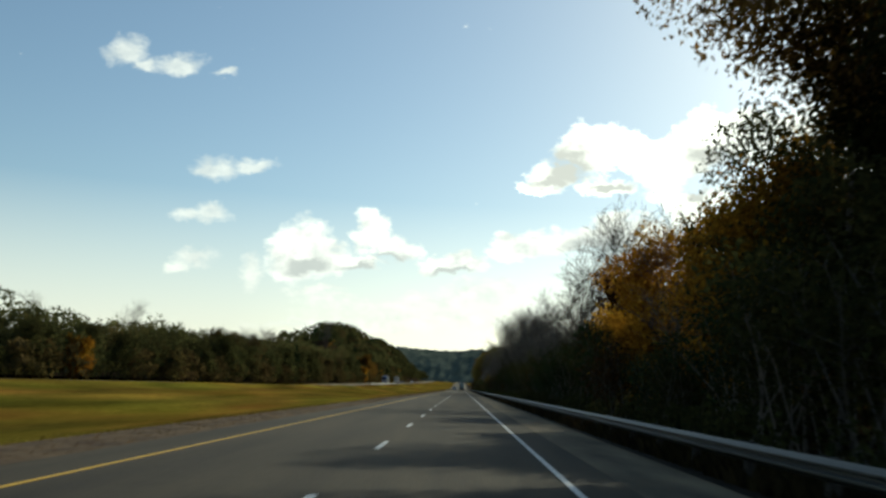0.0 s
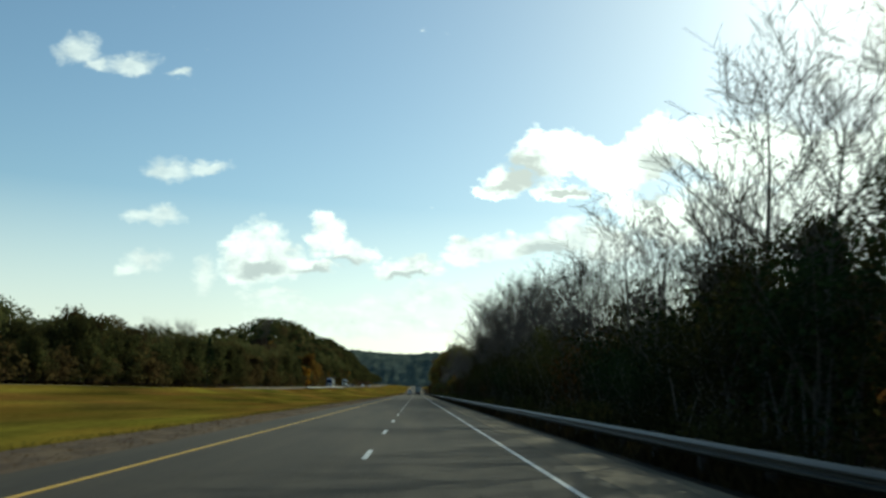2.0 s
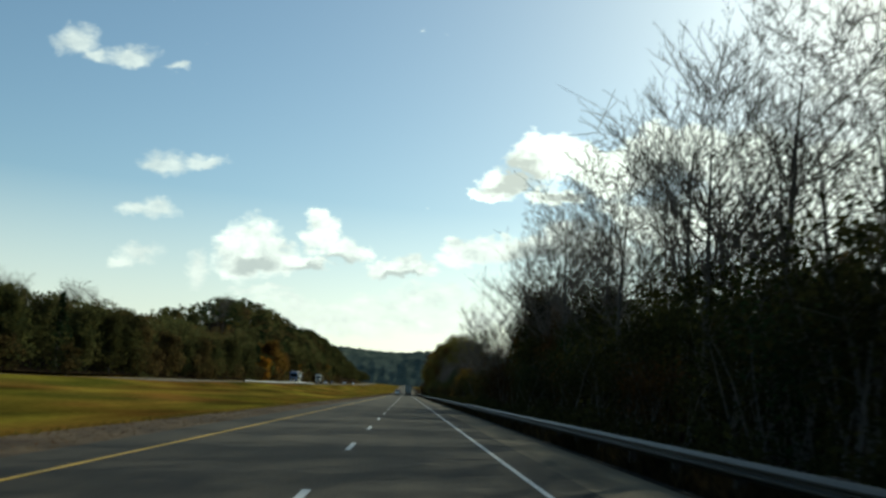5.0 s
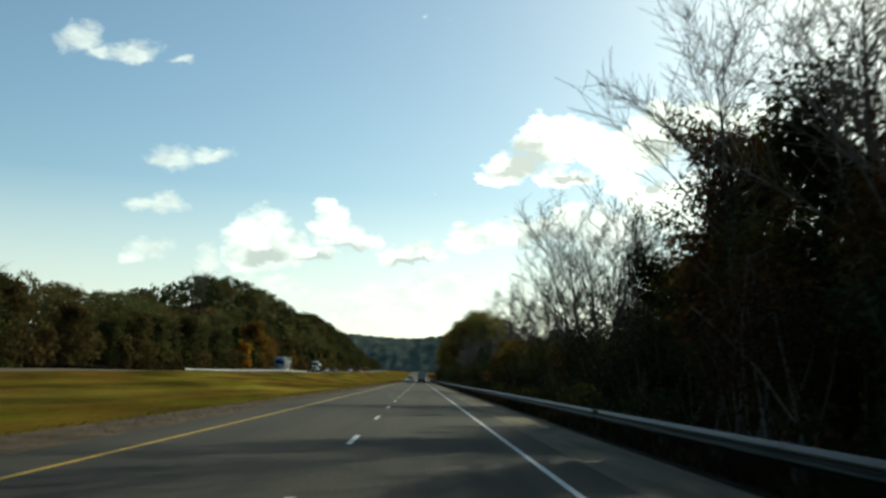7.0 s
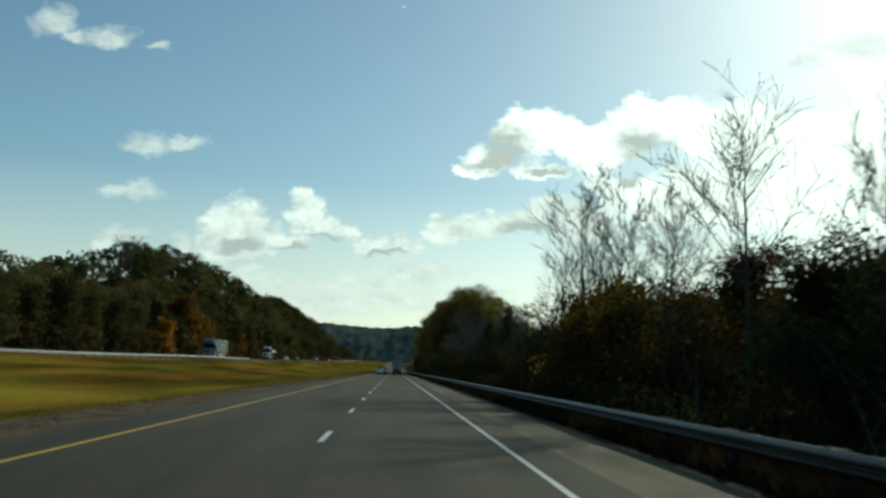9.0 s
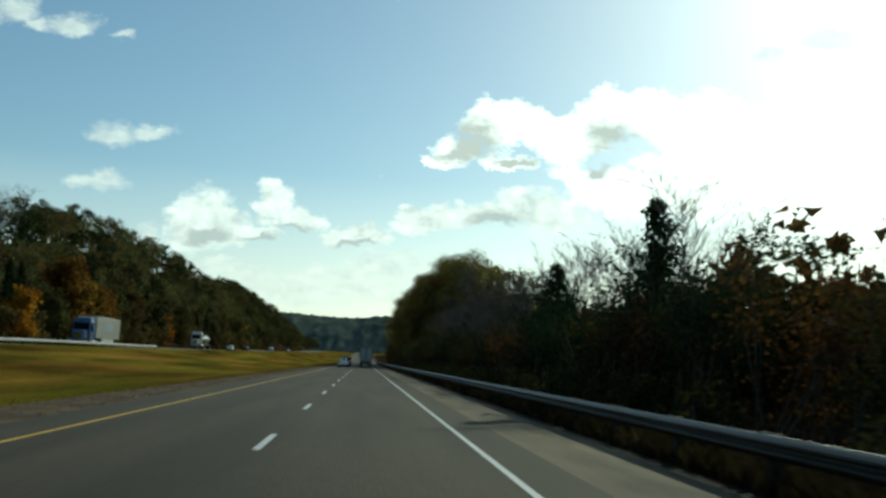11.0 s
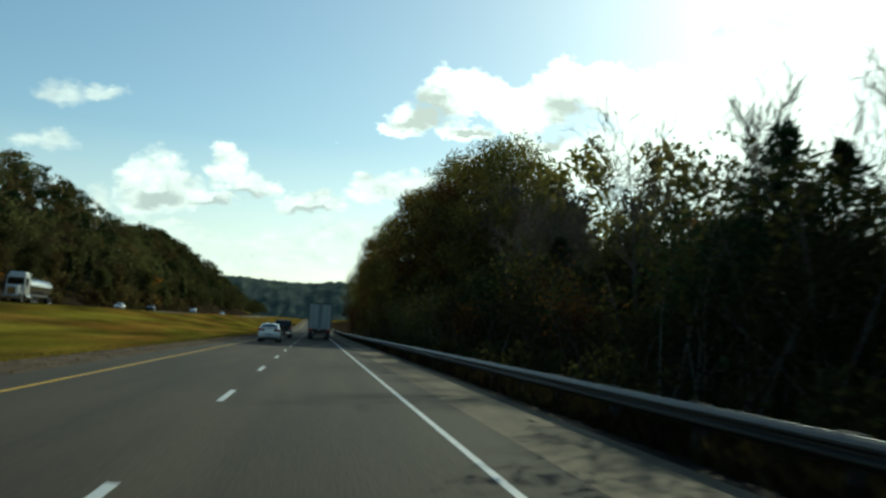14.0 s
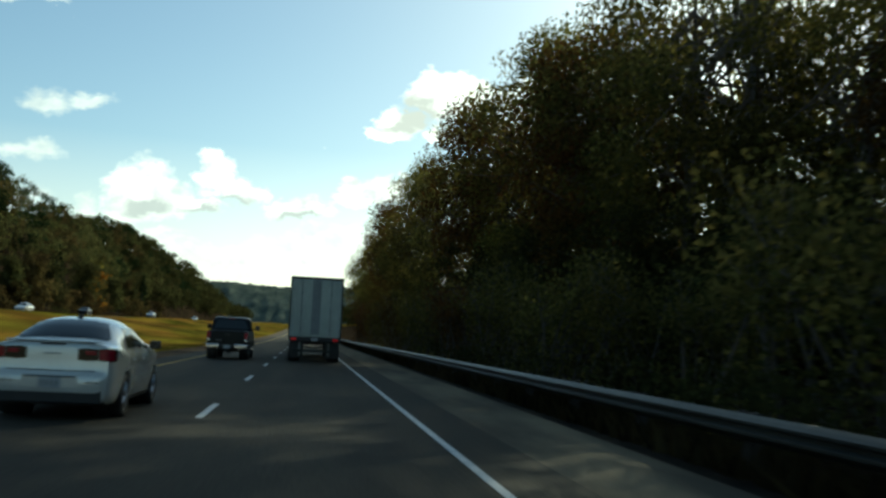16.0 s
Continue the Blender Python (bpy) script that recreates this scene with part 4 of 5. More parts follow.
while y < 820:
    for row, x in enumerate((-51.5,)):
        pick = rnd.choice(PINE) if rnd.random() < (0.08 if y < 430 else 0.3) else rnd.choices(FAR[:4], (5, 5, 1.4, 1.0))[0]
        plant(pick, x + rnd.uniform(-2.5, 2.5), y + rnd.uniform(-3, 3), rnd.uniform(0.65, 1.05) * (12.5 if y > 200 else 9.0) / pick["h"])
    y += 7.0 if y < 600 else 10.0
HILL = [(0, 13), (4000, 13)]
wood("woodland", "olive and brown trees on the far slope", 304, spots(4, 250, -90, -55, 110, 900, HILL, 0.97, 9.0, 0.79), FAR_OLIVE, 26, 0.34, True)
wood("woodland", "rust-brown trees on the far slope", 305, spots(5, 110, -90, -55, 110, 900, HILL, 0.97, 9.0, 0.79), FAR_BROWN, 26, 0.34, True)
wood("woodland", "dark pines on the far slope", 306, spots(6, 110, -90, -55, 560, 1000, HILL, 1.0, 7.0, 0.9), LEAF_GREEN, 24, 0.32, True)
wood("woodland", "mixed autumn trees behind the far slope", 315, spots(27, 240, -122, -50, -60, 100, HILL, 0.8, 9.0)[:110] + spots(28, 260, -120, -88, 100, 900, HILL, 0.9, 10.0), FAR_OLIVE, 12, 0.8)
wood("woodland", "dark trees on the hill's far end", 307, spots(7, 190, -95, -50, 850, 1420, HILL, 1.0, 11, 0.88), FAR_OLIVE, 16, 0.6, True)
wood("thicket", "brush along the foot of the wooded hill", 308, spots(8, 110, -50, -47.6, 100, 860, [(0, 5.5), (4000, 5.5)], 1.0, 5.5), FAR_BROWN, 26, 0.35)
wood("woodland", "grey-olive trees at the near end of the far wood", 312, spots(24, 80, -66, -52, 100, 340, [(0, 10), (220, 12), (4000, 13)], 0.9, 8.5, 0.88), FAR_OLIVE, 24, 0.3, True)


# ---- grass tufts at the road's edges ----
def tufts(name, label, seed, count, x0, x1, y0, y1, size, mat):
    rng = np.random.default_rng(seed)
    verts, faces = [], []
    xs_, ys_ = rng.uniform(x0, x1, count), rng.uniform(y0, y1, count)
    for i in range(count):
        x, y = float(xs_[i]), float(ys_[i])
        z = land(x, y) if (x < -6.7 or x > 8.4) else climb(y) - 0.03
        a, h = rng.uniform(0, math.pi), size * rng.uniform(0.5, 1.4)
        dx, dy = math.cos(a) * h * 0.22, math.sin(a) * h * 0.22
        n = len(verts)
        verts += [(x - dx, y - dy, z - 0.02), (x + dx, y + dy, z - 0.02), (x + rng.normal(0, h * 0.4), y + rng.normal(0, h * 0.4), z + h)]
        faces.append((n, n + 1, n + 2))
    tagged(pydata(name, verts, faces, mat), label, "grass", kind="stuff")


DRY = leaf_material("dry grass blade", (0.12, 0.09, 0.018), (0.27, 0.21, 0.05), 0.3)
# weed colour lowered to stand in for shade below and behind the rail
WEED = leaf_material("weed blade darkened for shade", (0.018, 0.015, 0.009), (0.055, 0.042, 0.018), 0.3)
tufts("grass_tufts", "ragged dormant grass along the median's edge", 5, 45000, -8.8, -6.5, 0, 640, 0.085, DRY)
tufts("leaf_litter", "scattered brown dead leaves and stalks on the gravel verge", 8, 30000, -6.9, -4.95, 0, 640, 0.06, LEAF_BROWN)
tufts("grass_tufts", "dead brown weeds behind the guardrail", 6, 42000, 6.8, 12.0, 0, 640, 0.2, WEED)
# dense dark blades added to fill the shaded gap beneath the beam
tufts("grass_tufts", "matted weeds under the guardrail, coloured dark in place of shade", 7, 60000, 6.72, 7.5, 0, 640, 0.32, WEED)


# ---- vehicles (each built with its rear at y = 0, heading +y, wheels on z = 0) ----
def wheel(parent, x, y, r, width, rim_label="alloy rim", rim_mat=None):
    h = width / 2
    tyre = part("wheel", turned([(-h * 0.8, r * 0.66), (-h, r * 0.78), (-h, r * 0.92), (-h * 0.75, r), (h * 0.75, r), (h, r * 0.92), (h, r * 0.78), (h * 0.8, r * 0.66)]), TYRE, parent, "black tyre", smooth=True)
    tyre.location = (x, y, r)
    s = 1 if x > 0 else -1
    bm = turned([(h * 0.62 * s, r * 0.68), (h * 0.92 * s, r * 0.67), (h * 0.80 * s, r * 0.58), (h * 0.35 * s, r * 0.5), (h * 0.3 * s, r * 0.1)], 24)
    for k in range(5):
        a = 2 * math.pi * k / 5
        rod(bm, (h * 0.72 * s, 0, 0), (h * 0.80 * s, r * 0.6 * math.cos(a), r * 0.6 * math.sin(a)), r * 0.11, r * 0.075, 6)
    rod(bm, (h * 0.5 * s, 0, 0), (h * 0.88 * s, 0, 0), r * 0.16, r * 0.13, 12)
    part("rim", bm, rim_mat or RIM, tyre, rim_label, smooth=False)
    return tyre


def side_panel(poly, half, s, proud=0.006, thick=0.004):
    """A pane or panel that follows the body's side."""
    bm = bmesh.new()
    outer = [bm.verts.new((s * (half(z, y) + proud), y, z)) for y, z in poly]
    inner = [bm.verts.new((s * (half(z, y) + proud - thick), y, z)) for y, z in poly]
    bm.faces.new(outer)
    bm.faces.new(inner[::-1])
    for i in range(len(poly)):
        j = (i + 1) % len(poly)
        bm.faces.new((outer[i], inner[i], inner[j], outer[j]))
    bmesh.ops.recalc_face_normals(bm, faces=bm.faces)
    return bm


def cross_panel(a, b, half, inset, proud=0.008, thick=0.006):
    """A pane across the car between two points (y, z) of the outline."""
    bm = bmesh.new()
    d = Vector((0, b[0] - a[0], b[1] - a[1])).normalized()
    n = Vector((0, -d.z, d.y))
    rows = []
    for lift in (proud, proud - thick):
        row = []
        for (y, z), s in ((a, -1), (a, 1), (b, 1), (b, -1)):
            row.append(bm.verts.new(Vector((s * (half(z, y) - inset), y, z)) + n * lift))
        rows.append(row)
    bm.faces.new(rows[0])
    bm.faces.new(rows[1][::-1])
    for i in range(4):
        j = (i + 1) % 4
        bm.faces.new((rows[0][i], rows[1][i], rows[1][j], rows[0][j]))
    bmesh.ops.recalc_face_normals(bm, faces=bm.faces)
    return bm


def wrapped(track, s, z0, z1, thick=0.05):
    """A lens band that follows a track (x, y) round the body's corner."""
    bm = bmesh.new()
    rows = []
    for i, (x, y) in enumerate(track):
        a, b = track[max(0, i - 1)], track[min(len(track) - 1, i + 1)]
        d = Vector((b[0] - a[0], b[1] - a[1])).normalized()
        px, py = x - d.y * thick, y + d.x * thick
        lip = 0.012 if 0 < i < len(track) - 1 else 0.0
        rows.append([bm.verts.new((s * q, r, z)) for q, r, z in ((x, y, z0 - lip), (x, y, z1 + lip), (px, py, z1 + lip), (px, py, z0 - lip))])
    for a, b in zip(rows, rows[1:]):
        for k in range(4):
            bm.faces.new((a[k], a[(k + 1) % 4], b[(k + 1) % 4], b[k]))
    bm.faces.new(rows[0])
    bm.faces.new(rows[-1])
    bmesh.ops.recalc_face_normals(bm, faces=bm.faces)
    return bm


def plate(parent, y, z, w=0.31, h=0.155):
    p = part("number_plate", boxed(-w / 2, w / 2, y - 0.012, y, z - h / 2, z + h / 2, bevel=0.004), PLATE, parent, "pale number plate with unreadable bars")
    for k in range(4):
        x = -w * 0.33 + k * w * 0.22
        part("bar", boxed(x - 0.018, x + 0.018, y - 0.016, y - 0.011, z - h * 0.22, z + h * 0.22, bevel=0.0), TRAILER_DARK, p)
    return p


def curve_at(table, y):
    """Catmull-Rom through (y, value) pairs."""
    if y <= table[0][0]:
        return table[0][1]
    for k in range(len(table) - 1):
        if y <= table[k + 1][0]:
            (a, p), (b, q) = table[k], table[k + 1]
            before, after = table[max(0, k - 1)], table[min(len(table) - 1, k + 2)]
            h = b - a
            m0 = (q - before[1]) / max(b - before[0], 1e-6) * h
            m1 = (after[1] - p) / max(after[0] - a, 1e-6) * h
            t = (y - a) / h
            return (2 * t ** 3 - 3 * t * t + 1) * p + (t ** 3 - 2 * t * t + t) * m0 + (3 * t * t - 2 * t ** 3) * q + (t ** 3 - t * t) * m1
    return table[-1][1]


CAR_TOP = [(0.0, 0.64), (0.03, 0.70), (0.05, 0.76), (0.062, 1.04), (0.085, 1.125), (0.16, 1.152), (0.55, 1.16), (0.80, 1.272), (1.10, 1.40), (1.45, 1.49), (1.90, 1.53), (2.30, 1.515), (2.70, 1.405), (3.05, 1.25), (3.40, 1.07), (3.65, 1.01), (4.20, 0.92), (4.60, 0.78), (4.78, 0.62)]
CAR_LOW = [(0.0, 0.42), (0.03, 0.34), (0.06, 0.29), (0.3, 0.24), (0.6, 0.22), (4.2, 0.20), (4.6, 0.24), (4.78, 0.40)]
CAR_WIDE = [(0.0, 0.70), (0.03, 0.775), (0.06, 0.815), (0.12, 0.85), (0.22, 0.882), (0.40, 0.905), (0.8, 0.92), (2.4, 0.925), (3.9, 0.905), (4.3, 0.85), (4.6, 0.72), (4.78, 0.52)]
CAR = {"top": CAR_TOP, "low": CAR_LOW, "wide": CAR_WIDE, "wheels": (1.02, 3.78), "hub": 0.325, "arch": 0.385, "belt": 0.97, "lip": 1.14, "waist": 0.68, "end": 4.78, "square": 3.3, "step": 0.045, "lean": 0.30,
       "extra": (0.015, 0.042, 0.05, 0.056, 0.062, 0.07, 0.085, 0.11)}
PICKUP = {"top": [(0.0, 1.28), (0.012, 1.345), (0.03, 1.365), (1.88, 1.372), (1.97, 1.375), (2.02, 1.50), (2.08, 1.80), (2.16, 1.985), (2.36, 2.05), (2.90, 2.07), (3.28, 2.045), (3.60, 1.92), (4.20, 1.45), (4.32, 1.37), (5.20, 1.29), (5.58, 1.16), (5.75, 0.98)],
          "low": [(0.0, 0.60), (5.5, 0.54), (5.75, 0.66)], "wide": [(0.0, 0.945), (0.02, 0.975), (0.08, 0.99), (0.4, 1.0), (4.9, 1.0), (5.4, 0.95), (5.62, 0.86), (5.75, 0.74)],
          "wheels": (1.22, 4.78), "hub": 0.44, "arch": 0.505, "belt": 1.31, "lip": 1.46, "waist": 0.98, "end": 5.75, "square": 9.0, "step": 0.02, "lean": 0.09, "extra": (0.006, 0.012, 0.02, 0.03, 1.97, 1.99, 2.0, 2.02, 2.06)}


def body_half(form, y, z):
    """Half width of a vehicle's body at a place along it and a height."""
    w, top = curve_at(form["wide"], y), curve_at(form["top"], y)
    belt = min(form["belt"], top - 0.05)
    if z <= belt:
        return w * (1 - 0.035 * ((z - form["waist"]) / 0.3) ** 2)
    s = min(1.0, (z - belt) / (top - belt))
    cabin = max(0.0, min(1.0, (top - form["lip"]) / 0.14))
    return w * (0.975 - form["step"] * cabin) * (1 - s ** form["square"]) ** (1 / form["square"]) * (1 - form["lean"] * cabin * (z - belt))


def body_roof(form, y, x):
    """Height of the body's upper surface."""
    top = curve_at(form["top"], y)
    low, high = min(form["belt"], top - 0.05), top
    for _ in range(24):
        mid_z = (low + high) / 2
        low, high = (mid_z, high) if body_half(form, y, mid_z) > abs(x) else (low, mid_z)
    return low


def body_skin(form):
    """A body's skin, lofted from cross sections, with the wheel openings cut into its lower edge."""
    bm = bmesh.new()
    end = form["end"]
    ys_ = sorted(set(form["extra"]) | {0.0, 0.03, 0.16, 0.22, 0.3, 0.4, 0.5, 0.55, end - 0.08, end - 0.04, end} | {0.6 + 0.075 * k for k in range(int((end - 0.7) / 0.075))})
    rings = []
    for y in ys_:
        top, low = curve_at(form["top"], y), curve_at(form["low"], y)
        for c in form["wheels"]:
            if abs(y - c) < form["arch"]:
                low = max(low, form["hub"] + math.sqrt(form["arch"] ** 2 - (y - c) ** 2))
        belt = min(form["belt"], top - 0.05)
        heights = [low + (belt - low) * f for f in (0.0, 0.06, 0.18, 0.34, 0.5, 0.66, 0.82, 1.0)] + [belt + (top - belt) * f for f in (0.18, 0.36, 0.54, 0.70, 0.82, 0.90, 0.95, 0.98, 0.995)]
        right = [(body_half(form, y, z) - (0.035 if k == 0 else 0.008 if k == 1 else 0), z) for k, z in enumerate(heights)]
        pts = [(0.0, low)] + right + [(0.0, top)] + [(-x, z) for x, z in right[::-1]]
        rings.append([bm.verts.new((x, y, z)) for x, z in pts])
    n = len(rings[0])
    for a, b in zip(rings, rings[1:]):
        for k in range(n):
            bm.faces.new((a[k], b[k], b[(k + 1) % n], a[(k + 1) % n]))
    bm.faces.new(rings[0])
    bm.faces.new(rings[-1][::-1])
    bmesh.ops.recalc_face_normals(bm, faces=bm.faces)
    return bm


def car_pane(place, u0, u1, v0, v1, shape, nu=10, nv=8):
    """A rounded pane on the skin: place(u, v) gives a point, shape(f) the cut of both ends at the fraction f up."""
    bm = bmesh.new()
    grid = []
    for j in range(nv + 1):
        f = j / nv
        a, b = shape(f)
        grid.append([bm.verts.new(place(u0 + (u1 - u0) * (a + (b - a) * i / nu), v0 + (v1 - v0) * f)) for i in range(nu + 1)])
    for j in range(nv):
        for i in range(nu):
            bm.faces.new((grid[j][i], grid[j][i + 1], grid[j + 1][i + 1], grid[j + 1][i]))
    return bm


def sedan(label, paint, place, name="car"):
    car = thing(name, label, "car", "", place)
    part("body", body_skin(CAR), paint, car, smooth=True)
    rear = lambda x, y: (x, y, body_roof(CAR, y, x) + 0.006)
    corner = lambda f: (0.045 * (1 - min(1, f / 0.12)) ** 2 + 0.13 * f, 1 - 0.045 * (1 - min(1, f / 0.12)) ** 2 - 0.13 * f)
    part("rear_window", car_pane(rear, -0.70, 0.70, 0.66, 1.34, corner, 16, 10), GLASS, car, "sloping dark rear window", smooth=True)
    part("parcel_shelf", car_pane(lambda x, y: (x, y, body_roof(CAR, y, x) + 0.009), -0.62, 0.62, 0.645, 0.66, lambda f: (0, 1), 10, 1), BLACK_TRIM, car, "dark window seal")
    part("windscreen", car_pane(rear, -0.74, 0.74, 2.72, 3.38, lambda f: (0.09 - 0.09 * f, 0.91 + 0.09 * f), 14, 8), GLASS, car, smooth=True)
    for s in (-1, 1):
        side = lambda y, z, s=s: (s * (body_half(CAR, y, z) + 0.005), y, z)
        part("window", car_pane(side, 1.15, 2.02, 1.03, 1.375, lambda f: (0.04 + 0.42 * f ** 1.5, 1.0), 10, 8), GLASS, car, "dark rear door glass", smooth=True)
        part("window", car_pane(side, 2.07, 3.12, 1.03, 1.375, lambda f: (0.0, 1.0 - 0.60 * f ** 1.2), 10, 8), GLASS, car, "dark front door glass", smooth=True)
        part("pillar_trim", car_pane(side, 2.02, 2.07, 1.02, 1.38, lambda f: (0, 1), 1, 6), BLACK_TRIM, car)
        part("door_seam", car_pane(lambda y, z, s=s: (s * (body_half(CAR, y, z) + 0.002), y, z), 2.04, 2.052, 0.32, 1.0, lambda f: (0, 1), 1, 8), BLACK_TRIM, car)
        part("door_seam", car_pane(lambda y, z, s=s: (s * (body_half(CAR, y, z) + 0.002), y, z), 1.30, 1.312, 0.74, 1.0, lambda f: (0, 1), 1, 4), BLACK_TRIM, car)
        part("side_trim", side_panel([(1.55, 0.56), (1.55, 0.595), (3.2, 0.58), (3.2, 0.545)], lambda z, y: body_half(CAR, y, z), s, 0.014, 0.014), paint, car)
        part("sill", side_panel([(1.45, 0.23), (1.45, 0.30), (3.35, 0.30), (3.35, 0.23)], lambda z, y: body_half(CAR, y, z), s, 0.006, 0.03), BLACK_TRIM, car, "dark lower sill")
        for y in (1.50, 2.38):
            at = body_half(CAR, y, 0.87)
            part("door_handle", boxed(s * at - 0.012, s * at + 0.028, y, y + 0.2, 0.86, 0.895, bevel=0.01), paint, car)
        m = part("mirror", boxed(s * 1.0 - 0.10, s * 1.0 + 0.09, 2.98, 3.14, 1.02, 1.17, bevel=0.04), BLACK_TRIM, car, "dark door mirror")
        part("mirror_glass", boxed(s * 1.0 - 0.075, s * 1.0 + 0.07, 2.968, 2.98, 1.04, 1.15, bevel=0.002), GLASS, m)
        wrap = [(0.655, 0.046), (0.74, 0.047), (0.80, 0.055)] + [(curve_at(CAR_WIDE, y) + 0.006, y) for y in (0.085, 0.12, 0.17, 0.23)]
        lamp = part("tail_light", wrapped(wrap, s, 0.885, 1.05), DARK_LENS, car, "dark red square wraparound tail light")
        part("glow_ring", wrapped([(0.665, 0.040), (0.76, 0.042), (0.805, 0.050), (0.842, 0.075), (0.868, 0.12)], s, 0.90, 1.035, 0.02), RED_DIM, lamp, "red outer lamp square")
        part("inner_lamp", wrapped([(0.36, 0.044), (0.50, 0.044), (0.648, 0.045)], s, 0.885, 1.048), DARK_LENS, lamp, "smoked inner tail lamp square")
        part("inner_ring", boxed(min(s * 0.47, s * 0.62), max(s * 0.47, s * 0.62), 0.035, 0.05, 0.96, 1.02, bevel=0.008), RED_DIM, lamp)
        part("bumper_slot", boxed(min(s * 0.50, s * 0.70), max(s * 0.50, s * 0.70), 0.0, 0.03, 0.545, 0.575, bevel=0.004), BLACK_TRIM, car, "dark bumper reflector slot")
        part("exhaust_tip", rod(bmesh.new(), (s * 0.58, 0.03, 0.30), (s * 0.58, 0.22, 0.30), 0.04, sides=14), CHROME, car)
        for y in CAR["wheels"]:
            wheel(car, s * 0.80, y, 0.325, 0.215)
            part("wheel_well", rod(bmesh.new(), (s * 0.50, y, 0.34), (s * 0.70, y, 0.34), 0.37, sides=22), BLACK_TRIM, car, "black wheel well")
    part("underbody", boxed(-0.72, 0.72, 0.35, 4.4, 0.20, 0.34, bevel=0.02), BLACK_TRIM, car)
    part("spoiler_lip", boxed(-0.66, 0.66, 0.065, 0.15, 1.136, 1.164, bevel=0.012), paint, car)
    # black trim carried higher to stand in for shadow under the bumper
    part("rear_bumper_trim", boxed(-0.73, 0.73, 0.004, 0.12, 0.25, 0.445, bevel=0.02), BLACK_TRIM, car, "black lower bumper, raised to stand for the shade below")
    part("boot_seam", boxed(-0.62, 0.62, 0.040, 0.06, 0.716, 0.73, bevel=0.0), BLACK_TRIM, car)
    part("roof_antenna", boxed(-0.025, 0.025, 1.56, 1.76, 1.495, 1.57, bevel=0.02), BLACK_TRIM, car)
    recess = part("plate_recess", boxed(-0.40, 0.40, -0.004, 0.03, 0.46, 0.655, bevel=0.012), paint, car, "shallow bumper recess round the plate")
    # black strip painted as shade below the recess's upper edge
    part("recess_shade_strip", boxed(-0.36, 0.36, -0.008, 0.02, 0.625, 0.648, bevel=0.004), BLACK_TRIM, recess)
    part("brake_lamp", boxed(-0.17, 0.17, 0.052, 0.075, 1.095, 1.12, bevel=0.004), BLACK_TRIM, car, "unlit high brake lamp")
    for x in (-0.10, -0.05, 0.0, 0.05, 0.10):
        part("badge", boxed(x - 0.018, x + 0.018, 0.044, 0.062, 0.955, 0.98, bevel=0.0), TRAILER_DARK, car)
    plate(car, -0.006, 0.545)
    return car


